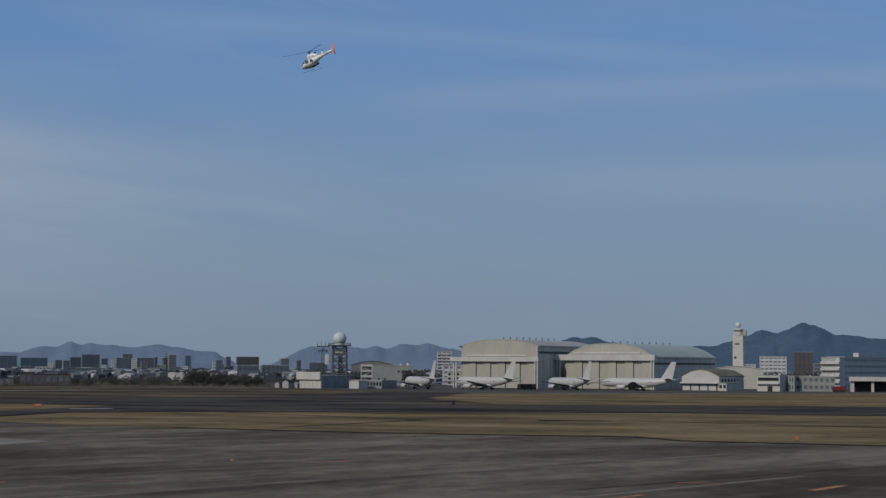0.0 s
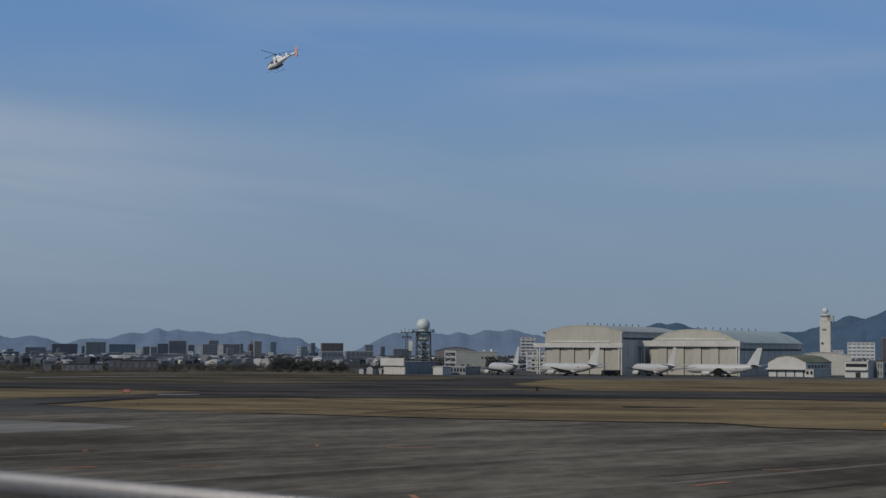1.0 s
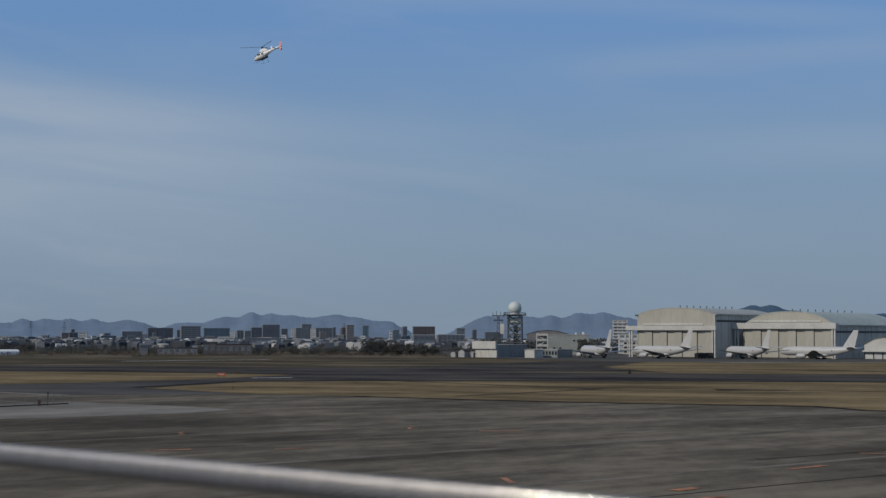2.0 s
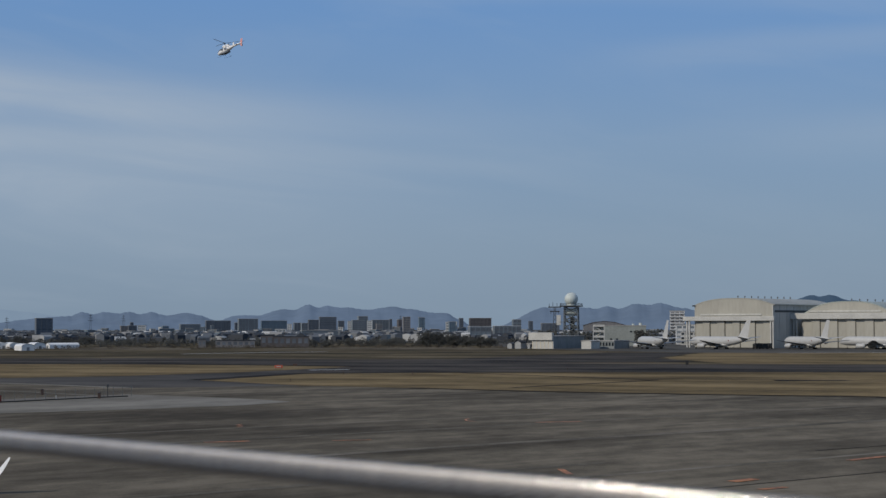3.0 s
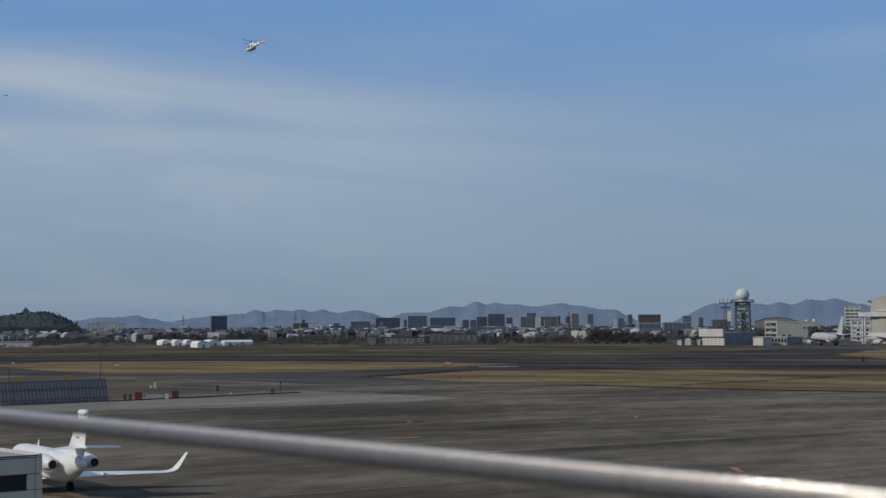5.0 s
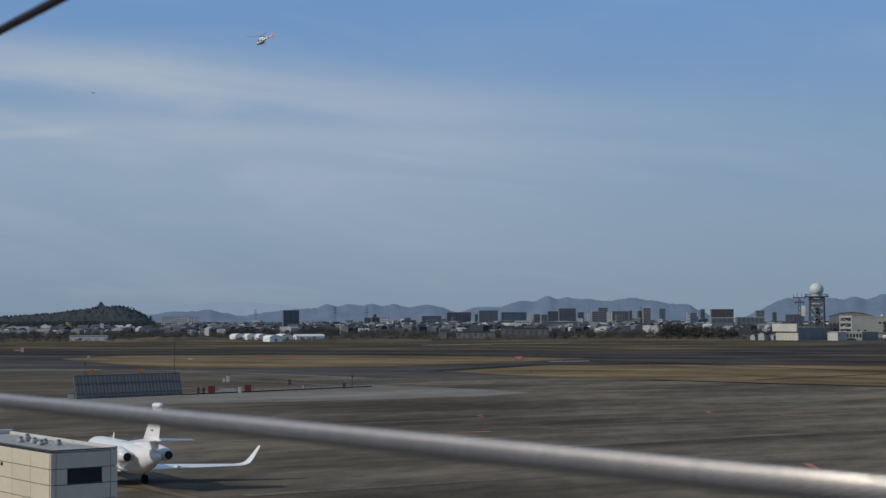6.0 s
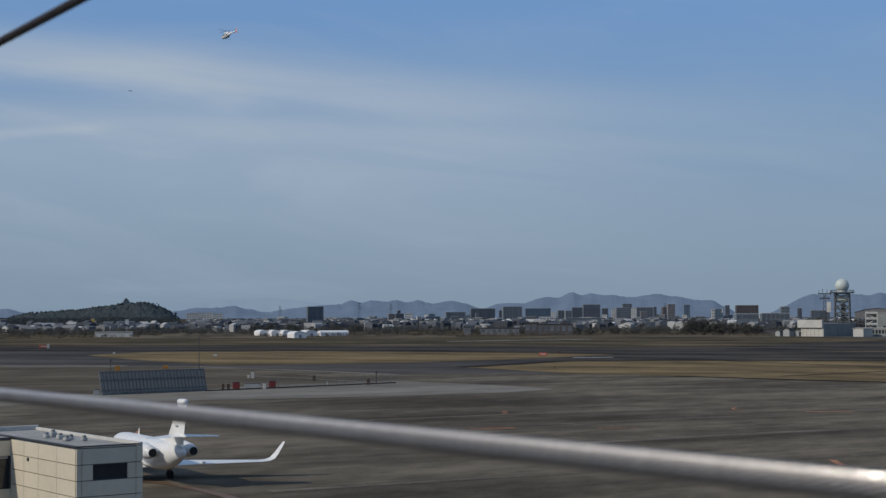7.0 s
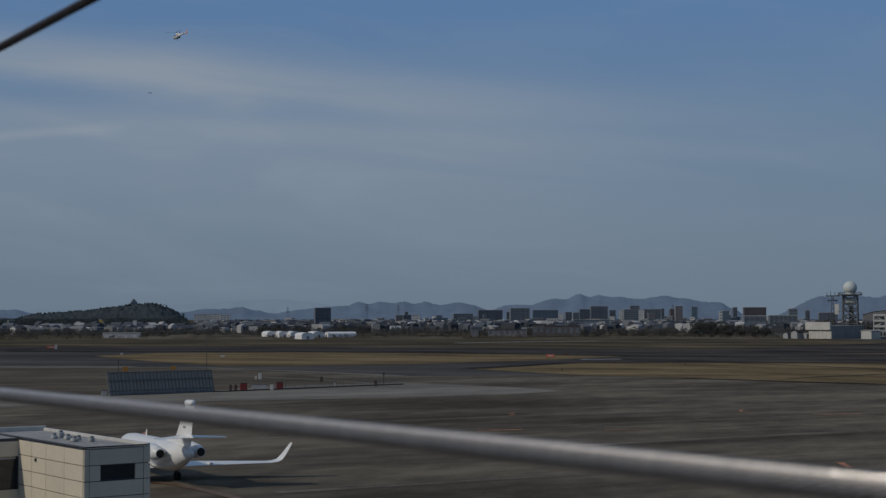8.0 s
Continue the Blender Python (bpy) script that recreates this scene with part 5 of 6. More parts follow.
def pole(x, y, h, label, top=True):
    az, dd = at_xy(x, y)
    t = thing("pole", spot(az, dd, 0.05), label, "pole")
    part("shaft", beam((0, 0, 0), (0, 0, h), 0.16, sides=8), M["dark_steel"], t)
    if top:
        part("lamp_head", box((0, 0, h), (0.4, 0.4, 0.6), bevel=0.08), M["dark_steel"], t)


pole(-13.5, 318.7, 2.4, "dark signal pole with a small head")
pole(-60.7, 392.9, 8.6, "tall thin dark pole behind the blast fence", False)
pole(-80.0, 380.0, 3.2, "short lamp pole beside the blast fence")


def mesh_fence():
    a, b = Vector((-33.5, 302.2, 0)), Vector((-9.1, 326.5, 0))
    ln = (b - a).length
    f = thing("mesh_fence", pose(a.x, a.y, 0.08, 0, 0, math.degrees(math.atan2(b.y - a.y, b.x - a.x))), "thin grey wire mesh fence on the pad edge", "fence")
    post = part("post", beam((0, 0, 0), (0, 0, 2.0), 0.09, sides=6), M["steel"], f, m=pose(0, 0, 0))
    n = 14
    for k in range(1, n + 1):
        again(post, pose(ln * k / n, 0, 0))
    bm = bmesh.new()
    for k in range(9):
        beam((0, 0, 0.1 + 0.23 * k), (ln, 0, 0.1 + 0.23 * k), 0.02, bm, 3)
    part("line_wire", bm, M["steel"], f)
    return f


mesh_fence()
kb = thing("pad_kerb", pose(-43.7, 292.2, 0.09, 0, 0, math.degrees(math.atan2(31.9, 34.3))), "low dark rubber kerb along the pad", "kerb", kind="structure")
part("kerb", box((23, 0, 0.10), (46.5, 0.5, 0.20), bevel=0.04), M["rubber"], kb)


# ---- white vinyl houses past the field ----
def vinyl_house(m, w, ln, h, label="white vinyl-covered barrel greenhouse"):
    t = thing("greenhouse", m, label, "greenhouse", "row of greenhouses")
    pts = [(w / 2 * math.cos(a), h * 0.6 + h * 0.4 * math.sin(a)) for a in np.linspace(0, math.pi, 13)]
    ring = [(w / 2, 0)] + pts + [(-w / 2, 0)]
    part("cover", loft([[(x, y, z) for x, z in ring] for y in (0, ln)]), M["vinyl"], t, smooth=False)
    part("door", box((0, -0.05, 0.95), (1.6, 0.1, 1.9)), M["block_grey"], t)
    bow = pts + [(x * 0.965, z - 0.10) for x, z in pts[::-1]]
    hoop = loft([[(x, y, z) for x, z in bow] for y in (-0.02, -0.14)])
    part("hoop", hoop, M["steel"], t)
    return t


g0 = vinyl_house(spot(-6.42, 1010, 0, 20), 7.3, 16, 3.9)
for az, dd in ((-6.00, 1003), (-5.59, 996), (-5.17, 925), (-4.76, 992)):
    copy_thing(g0, spot(az, dd, 0, 20))
vinyl_house(spot(-4.50, 1004, 0, -66), 7.0, 19, 3.5, "long pale vinyl greenhouse seen along its side")


def earth_bank(az0, az1, d, h, depth):
    """A low rounded bank of bare earth and dry grass."""
    cols, rows = 70, 9
    vs, fs = [], []
    for i in range(rows):
        f = i / (rows - 1)
        for j in range(cols):
            g = j / (cols - 1)
            a = radians(az0 + (az1 - az0) * g)
            dd = d + depth * (f - 0.5)
            z = h * math.sin(math.pi * f) * math.sin(math.pi * g) ** 0.5 * (0.75 + 0.5 * noise.noise((g * 14, f * 2, az0)))
            vs.append((dd * math.sin(a), dd * math.cos(a), max(0, z) - 0.05))
    for i in range(rows - 1):
        for j in range(cols - 1):
            p = i * cols + j
            fs.append((p, p + 1, p + cols + 1, p + cols))
    me = bpy.data.meshes.new("earth_bank")
    me.from_pydata(vs, [], fs)
    me.materials.append(M["dead"])
    return tagged(new("earth_bank", me), "low brown earth bank at the field edge", "bank", kind="structure")


earth_bank(-11.2, -6.3, 965, 3.4, 60)
earth_bank(-4.2, 0.5, 955, 1.8, 50)
earth_bank(3.0, 12.0, 950, 1.2, 40)


# ---- the town behind the field ----
G = "town apartment blocks"
for az, d, span, h, wall, floors, label in (
        (-15.56, 1500, 6.3, 9.1, "block_tan", 2, "low tan block below the wooded hill"),
        (-12.51, 1650, 3.6, 9.2, "yellow", 4, "narrow yellow sign-fronted block"),
        (-12.41, 1660, 2.1, 7.2, "block_white", 3, "narrow white block beside a yellow one"),
        (-13.95, 1400, 9.4, 4.4, "block_white", 0, "white hall with a shallow roof in the town"),
        (-13.30, 1500, 3.6, 6.8, "block_white", 2, "small white block in the town"),
        (-14.45, 1560, 8.0, 6.2, "block_white", 0, "low white block in the town"),
        (-14.62, 1330, 19.6, 4.1, "block_white", 0, "long low pale factory roof"),
        (-12.91, 1420, 15.6, 4.0, "block_white", 0, "long low pale warehouse"),
        (-11.79, 1000, 23.5, 2.9, "block_white", 0, "wide low pale depot by the field edge"),
        (-11.49, 1290, 3.8, 6.2, "block_white", 3, "white end block of a grey works building"),
        (-11.08, 1300, 14.6, 5.7, "block_grey", 2, "grey works building below the hill"),
        (-11.32, 1310, 3.0, 9.4, "block_white", 4, "slim white stair tower of a works building"),
        (-9.01, 2600, 21.8, 14.4, "block_white", 5, "pale hospital wing with window rows"),
        (-8.67, 2620, 33.6, 15.3, "block_white", 5, "pale hospital block with window rows"),
        (-8.13, 2610, 16.5, 13.7, "block_white", 5, "pale hospital wing with window rows"),
        (-7.51, 2600, 26.5, 6.2, "block_dark", 2, "low dark commercial block"),
        (-6.01, 2500, 20.9, 3.1, "block_dark", 2, "low dark commercial block"),
        (-4.62, 1500, 16.2, 20.5, "block_dark", 7, "dark square office tower behind the greenhouses"),
        (-5.29, 2300, 17.7, 5.5, "block_white", 2, "low pale block in the town"),
        (-4.06, 2200, 17.5, 8.1, "block_white", 3, "pale apartment block in the town"),
        (-3.43, 2300, 27.3, 6.9, "block_dark", 3, "low dark block in the town"),
        (-2.37, 2100, 15.3, 3.7, "block_white", 3, "small white office block"),
        (-1.86, 2400, 11.7, 13.0, "block_tan", 5, "brownish apartment block in the town"),
        (-1.57, 2420, 13.3, 13.5, "block_dark", 5, "dark apartment block in the town"),
        (-1.60, 2440, 5.5, 18.1, "block_dark", 6, "slim dark stair tower"),
        (-1.26, 2350, 12.6, 13.5, "block_white", 4, "small white apartment block"),
        (-0.36, 2450, 24.0, 8.7, "block_blue", 4, "greenish stepped apartment block"),
        (-0.41, 2460, 10.3, 12.7, "block_blue", 5, "greenish stepped apartment block"),
        (0.46, 2500, 32.8, 15.3, "block_grey", 6, "grey apartment slab in the town"),
        (1.45, 2200, 34.9, 20.1, "block_dark", 7, "dark apartment slab in the town"),
        (1.24, 2170, 4.7, 13.5, "block_grey", 5, "pale stair shaft before a dark slab"),
        (2.08, 2300, 4.4, 17.5, "block_dark", 6, "narrow dark apartment block"),
        (2.52, 2200, 28.3, 22.5, "block_grey", 8, "tall grey apartment slab with shaded bays"),
        (3.44, 2300, 37.7, 20.3, "block_blue", 7, "long blue-grey apartment slab"),
        (3.67, 2000, 14.7, 8.8, "block_white", 2, "low white block among the town roofs"),
        (3.99, 2400, 7.4, 15.4, "block_white", 5, "pale apartment block in the town"),
        (4.28, 2450, 11.9, 17.4, "block_grey", 6, "grey apartment block in the town"),
        (4.55, 2430, 11.8, 16.8, "block_grey", 6, "grey apartment block in the town"),
        (4.86, 2400, 16.5, 21.8, "block_dark", 8, "dark apartment tower in the town"),
        (5.38, 2200, 24.5, 25.1, "block_dark", 8, "dark apartment tower with a pale edge"),
        (5.86, 2450, 10.4, 20.4, "block_dark", 7, "dark apartment block in the town"),
        (6.17, 2420, 7.7, 19.7, "block_white", 7, "pale apartment block in the town"),
        (6.48, 2400, 20.1, 21.3, "block_grey", 7, "grey apartment block in the town"),
        (6.65, 2460, 16.5, 27.3, "block_grey", 9, "tall grey apartment block"),
        (6.88, 2300, 7.8, 20.2, "block_white", 7, "pale apartment block in the town"),
        (7.29, 2350, 26.2, 21.4, "block_grey", 7, "grey apartment block with deep bays"),
        (7.24, 2250, 9.5, 15.2, "block_tan", 5, "tan apartment block in the town"),
        (7.65, 2400, 4.8, 22.6, "block_dark", 7, "narrow dark apartment block"),
        (7.99, 2300, 6.2, 21.9, "block_brown", 7, "brown apartment block in the town"),
        (8.23, 2000, 10.3, 24.2, "block_tan", 8, "slim tan apartment tower"),
        (5.47, 1500, 5.5, 7.2, "block_white", 2, "small white plant building"),
        (5.16, 1600, 42.0, 8.7, "block_grey", 0, "wide pale factory roof"),
        (8.78, 2500, 10.5, 25.7, "block_blue", 8, "slim blue-grey tower in the town"),
        (7.97, 2400, 7.3, 21.7, "block_brown", 6, "brown apartment block in the town"),
        (9.84, 2000, 15.1, 17.7, "block_white", 5, "pale green office block with blue glazing"),
        (9.89, 1990, 9.2, 18.1, "block_blue", 5, "blue glazed upper storey of an office"),
        (10.21, 2400, 7.2, 24.2, "block_dark", 6, "slim dark tower in the town"),
        (10.91, 1900, 27.1, 22.1, "block_brown", 7, "dark brown apartment block with bays"),
        (10.91, 1400, 21.1, 12.7, "block_grey", 2, "low grey factory block with a pale roof edge"),
        (11.89, 1500, 26.9, 13.0, "block_grey", 2, "low grey factory block with a pale roof edge"),
        (12.23, 2300, 13.6, 21.6, "block_grey", 4, "grey apartment block in the town"),
        (12.73, 2300, 6.8, 19.4, "block_dark", 4, "dark apartment block in the town"),
        (13.44, 1700, 20.1, 15.6, "block_dark", 3, "dark office block behind the antenna mast"),
        (18.27, 1150, 15, 14, "block_white", 4, "white steel-framed stair building"),
        (30.78, 1500, 18, 28.0, "block_brown", 8, "tall brown apartment block"),
        (29.72, 1600, 27, 24.5, "block_white", 7, "white apartment block in the town"),
        (28.9, 1750, 14, 17.0, "block_white", 5, "white apartment block in the town"),
        (26.5, 1700, 20, 16, "block_white", 5, "white apartment block in the town"),
        (31.5, 1700, 24, 18, "block_grey", 5, "grey apartment block in the town"),
        (33.6, 1800, 30, 21, "block_white", 7, "white apartment block in the town"),
        (7.9, 1350, 26, 6, "block_blue", 0, "low pale-blue warehouse in the town"),
        (15.2, 1650, 30, 9, "block_tan", 3, "tan office block in the town")):
    # shaded slabs, coloured darker too, stand turned from the sun; the others show a sunlit end
    theta, dp = {"block_dark": (15, 5), "block_brown": (15, 6), "block_blue": (15, 5), "block_grey": (14, 8), "block_tan": (12, 10)}.get(wall, (-6, 8))
    dp = min(dp, span * 0.6)
    w = max(1.5, (span - dp * abs(math.sin(radians(theta)))) / math.cos(radians(theta)))
    block(spot(az, d, 0, theta - az), w, dp, h, wall, label, "building", pane_mat={"block_dark": "block_dark", "block_white": "block_grey", "block_brown": "block_brown", "block_blue": "block_blue"}.get(wall, "far_glass"), floors=floors, group=G, sides=False, roof="block_white" if "pale roof" in label else "roof_grey")
block(spot(17.98, 1500, 0, -18), 14, 12, 27, "block_white", "white apartment tower with stacked balconies", "building", pane_mat="block_tan", floors=9, balcony=True, sides=False)
block(spot(18.4, 1120, 0, -20), 12, 10, 9, "white_wall", "white steel-framed building behind the jets", "building", "annex", floors=3, bays=4)

for az, w, h, wall, label in ((0.87, 5, 4.8, "block_tan", "small tan store at the field edge"), (2.05, 25, 4.2, "block_tan", "long low brown store at the field edge"),
                              (3.18, 8, 7.6, "block_brown", "dark brown store at the field edge"), (4.05, 23, 6.8, "block_brown", "long dark brown warehouse at the field edge")):
    block(spot(az, 1024, 0, -az), w, 10, h, wall, label, "building", "warehouse", pane_mat="block_dark", floors=1, bays=max(2, int(w / 3.5)), roof="tile_grey")
rng = random.Random(7)
TONES = (("block_white", "white mid-rise block among the town roofs"), ("block_grey", "grey mid-rise block among the town roofs"), ("block_dark", "dark mid-rise block among the town roofs"),
         ("block_tan", "tan mid-rise block among the town roofs"), ("block_blue", "blue-grey mid-rise block among the town roofs"))
for _ in range(230):
    az = rng.uniform(-9.0, 12.6) if rng.random() < 0.75 else rng.uniform(15, 35)
    if -9.6 < az < -6.6 or -5.3 < az < -4.0:
        continue
    dist = rng.uniform(1450, 2700)
    tall = rng.uniform(4.5, 8.5) + (rng.uniform(0, 4) if dist > 2100 else 0)
    wall, words = rng.choice(TONES)
    block(spot(az, dist, 0, -az + rng.uniform(-40, 40)), rng.uniform(4, 14), 8, tall, wall, words, "building", pane_mat="far_glass", floors=max(2, int(tall / 3.2)), group=G, sides=False)


def house(kind):
    """A house proto: 0 gable, 1 hip, 2 flat, 3 long shed."""
    w, d, h = ((10, 8, 5.6), (11, 9, 5.8), (9, 9, 7.5), (17, 10, 4.8), (14, 9, 4.2))[kind]
    t = thing("house", pose(0, 0, -50), ("two-storey house with a grey gabled roof", "two-storey house with a hipped tile roof", "flat-roofed pale house in the town", "low workshop with a sheet-metal roof",
                                         "single-storey house with a blue roof")[kind], "house", "town houses")
    part("wall", box((0, 0, h / 2), (w, d, h)), M["house_wall" if kind != 2 else "block_white"], t)
    if kind == 2:
        part("roof", box((0, 0, h + 0.15), (w + 0.3, d + 0.3, 0.5)), M["tile_grey"], t)
    else:
        rise = 0.22 * d
        inset = w * 0.25 if kind in (1, 4) else 0.0
        bm = bmesh.new()
        e = 0.6
        v = [bm.verts.new(p) for p in ((-w / 2 - e, -d / 2 - e, h), (w / 2 + e, -d / 2 - e, h), (w / 2 + e, d / 2 + e, h), (-w / 2 - e, d / 2 + e, h), (-w / 2 - e + inset, 0, h + rise), (w / 2 + e - inset, 0, h + rise))]
        for f in ((0, 1, 5, 4), (2, 3, 4, 5), (1, 2, 5), (3, 0, 4), (0, 3, 2, 1)):
            bm.faces.new([v[i] for i in f])
        part("roof", bm, M[("tile_grey", "tile_grey", "roof_grey", "tile_grey", "tile_blue")[kind]], t)
    wn = part("window", box((0, 0, 0), (w * 0.16, 0.12, 1.3)), M["far_glass"], t, m=pose(-w * 0.28, -d / 2 - 0.02, 1.6))
    for x, z in ((w * 0.05, 1.6), (w * 0.32, 1.6)) + (((-w * 0.28, 4.2), (w * 0.2, 4.2)) if h > 5.5 else ()):
        again(wn, pose(x, -d / 2 - 0.02, z))
    return t


protos = [house(k) for k in range(5)]
placed = 0
first_use = set()
while placed < 285:
    az, d = rng.uniform(-18.5, 34.5), 1290 + 1250 * rng.random() ** 0.9
    if 11.5 < az < 34.5 and d < 1170:
        continue
    if az < 10 and d < 1120 and rng.random() < 0.6:
        continue
    if -8 < az < -2 and d < 1250:
        continue
    if az < -9.0 and (d < 1430 or rng.random() < 0.5):
        continue
    k = rng.choice((0, 0, 1, 1, 2, 3, 4))
    m = spot(az, d, 0, rng.uniform(-60, 60) - az) @ Matrix.Diagonal((rng.uniform(0.5, 0.85), rng.uniform(0.55, 0.85), rng.uniform(0.5, 0.78), 1))
    if k not in first_use:
        first_use.add(k)
        protos[k].matrix_basis = m
    else:
        copy_thing(protos[k], m)
    placed += 1


def far_roofs(count):
    """The dense low town: small boxes with pitched tops, as one mesh."""
    r = np.random.RandomState(12)
    vs, fs = [], []
    for _ in range(count):
        az, d = radians(r.uniform(-19, 36)), 1250 + 1500 * r.rand()
        w, dp, h = r.uniform(4, 11), r.uniform(4, 8), r.uniform(2.4, 5.2 + 1.4 * (d < 1700))
        if math.degrees(az) < -9.0:
            d = 1220 + 330 * r.rand()
            if r.rand() < 0.66:
                continue
        if r.rand() < 0.1:
            w, h = w * 1.8, h * 1.1
        t = r.uniform(0, 3.14)
        c, s = math.cos(t), math.sin(t)
        ox, oy = d * math.sin(az), d * math.cos(az)
        k = len(vs)
        rise = r.choice((0.05, 1.3, 1.8))
        for x, y, z in ((-1, -1, 0), (1, -1, 0), (1, 1, 0), (-1, 1, 0), (-1, -1, h), (1, -1, h), (1, 1, h), (-1, 1, h), (-1, 0, h + rise), (1, 0, h + rise)):
            x, y = x * w / 2, y * dp / 2
            vs.append((ox + x * c - y * s, oy + x * s + y * c, z))
        fs += [(k, k + 1, k + 5, k + 4), (k + 2, k + 3, k + 7, k + 6), (k + 1, k + 2, k + 6, k + 9, k + 5), (k + 3, k, k + 4, k + 8, k + 7), (k + 4, k + 5, k + 9, k + 8), (k + 6, k + 7, k + 8, k + 9)]
    me = bpy.data.meshes.new("far_roofs")
    me.from_pydata(vs, [], fs)
    me.materials.append(M["roofs"])
    return tagged(new("far_roofs", me), "dense low roofs of the far town", "houses", kind="stuff")


far_roofs(6000)


# ---- planting ----
OCT_V = np.array([(1, 0, 0), (-1, 0, 0), (0, 1, 0), (0, -1, 0), (0, 0, 1), (0, 0, -1)], float)
OCT_F = np.array([(0, 2, 4), (2, 1, 4), (1, 3, 4), (3, 0, 4), (2, 0, 5), (1, 2, 5), (3, 1, 5), (0, 3, 5)])


def clump_mesh(name, centres, sizes, material, seed=1):
    """Many small ragged leaf clumps as one mesh."""
    r = np.random.RandomState(seed)
    n = len(centres)
    v = OCT_V[None] * (0.6 + 0.8 * r.rand(n, 6, 1)) * np.asarray(sizes)[:, None, None]
    a = r.rand(n) * 6.28
    c, s = np.cos(a)[:, None], np.sin(a)[:, None]
    v = np.stack([v[..., 0] * c - v[..., 1] * s, v[..., 0] * s + v[..., 1] * c, v[..., 2] * 0.8], -1) + np.asarray(centres)[:, None]
    f = OCT_F[None] + 6 * np.arange(n)[:, None, None]
    me = bpy.data.meshes.new(name)
    me.from_pydata(v.reshape(-1, 3).tolist(), [], f.reshape(-1, 3).tolist())
    me.materials.append(material)
    for p in me.polygons:
        p.use_smooth = True
    return new(name, me)


def scatter_band(az0, az1, d0, d1, count, h0, h1, seed, per=26):
    r = np.random.RandomState(seed)
    cs, ss = [], []
    for _ in range(count):
        az, d, h = np.radians(r.uniform(az0, az1)), r.uniform(d0, d1), r.uniform(h0, h1)
        w = h * r.uniform(0.7, 1.3)
        q = r.randn(per, 3)
        q /= np.linalg.norm(q, axis=1)[:, None]
        q *= (0.35 + 0.65 * r.rand(per) ** 0.5)[:, None]
        cs.append(np.stack([d * np.sin(az) + q[:, 0] * w * 0.6, d * np.cos(az) + q[:, 1] * w * 0.6, h * 0.52 + q[:, 2] * h * 0.5], -1))
        ss.append(h * (0.045 + 0.085 * r.rand(per)))
    return np.concatenate(cs), np.concatenate(ss)


c, s = scatter_band(-19, 12.3, 945, 1010, 420, 0.8, 2.4, 3, 34)
tagged(clump_mesh("field_edge_brush", c, s, M["leaf_brown"], 4), "brown winter brush along the field edge", "brush", kind="stuff")
c, s = scatter_band(-19, 12.6, 1030, 1330, 1100, 2.2, 4.8, 5, 36)
tagged(clump_mesh("town_trees", c, s, M["leaf"], 6), "dark trees among the town houses", "trees", kind="stuff")
c, s = scatter_band(-19, 36, 1230, 2500, 1700, 2.6, 7.0, 8, 26)
tagged(clump_mesh("far_trees", c, s, M["leaf"], 9), "dark far woods between the town blocks", "trees", kind="stuff")
c, s = scatter_band(-19, -9, 1080, 1560, 620, 2.4, 5.2, 15, 30)
tagged(clump_mesh("hill_foot_trees", c, s, M["leaf"], 16), "dark trees among the houses below the hill", "trees", kind="stuff")
c, s = scatter_band(-19, -9.5, 1600, 3650, 1350, 4.5, 9.5, 25, 22)
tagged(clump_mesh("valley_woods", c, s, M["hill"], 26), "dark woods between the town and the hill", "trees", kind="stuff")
c, s = scatter_band(12.6, 36, 1120, 1500, 260, 4.0, 11.0, 10, 44)
tagged(clump_mesh("compound_trees", c, s, M["leaf"], 11), "dark trees behind the hangars", "trees", kind="stuff")


def tree(m, h, w, seed, label="bare dark broad tree at the field edge", mat="leaf"):
    t = thing("tree", m, label, "tree", "field-edge trees")
    r = np.random.RandomState(seed)
    bm = bmesh.new()
    bmesh.ops.create_cone(bm, cap_ends=True, segments=8, radius1=0.045 * h, radius2=0.02 * h, depth=h * 0.5, matrix=Matrix.Translation((0, 0, h * 0.25)))
    part("trunk", bm, M["bark"], t)
    for k in range(6):
        a, up = r.rand() * 6.28, r.uniform(0.55, 0.9)
        part("limb", beam((0, 0, h * r.uniform(0.25, 0.45)), (w * 0.38 * math.cos(a), w * 0.38 * math.sin(a), h * up), 0.02 * h, sides=5), M["bark"], t)
    q = r.randn(1500, 3)
    q /= np.linalg.norm(q, axis=1)[:, None]
    lump = 0.75 + 0.35 * np.sin(q[:, 0] * 4 + seed) * np.cos(q[:, 2] * 5 + q[:, 1] * 3)
    q *= (lump * (0.45 + 0.55 * r.rand(1500) ** 0.4))[:, None]
    cr = clump_mesh("crown", np.stack([q[:, 0] * w * 0.55, q[:, 1] * w * 0.55, h * 0.52 + q[:, 2] * h * 0.48], -1), h * (0.012 + 0.028 * r.rand(1500)), M[mat], seed)
    cr.parent = t
    return t


for i, (az, d, h, w) in enumerate(((8.95, 985, 13, 13), (9.4, 1000, 12.5, 14), (9.9, 990, 11, 12), (10.4, 1010, 10.5, 13), (10.9, 985, 9.5, 12), (11.25, 1000, 8, 9), (16.68, 1015, 13.5, 10), (17.1, 1030, 9.5, 9),
                                   (-6.7, 1090, 8.5, 11), (-6.2, 1110, 9, 12), (-5.5, 1100, 9, 12), (-3.9, 1120, 8, 12), (-3.2, 1100, 8.5, 12), (7.6, 1005, 6.5, 9), (6.9, 1000, 6, 9), (6.2, 1010, 6.5, 10), (5.3, 1000, 5.5, 9))):
    tree(spot(az, d), h * 0.86, w, 20 + i)


# ---- wooded hill with its keep, and the ranges ----
HILL_D = 4000.0


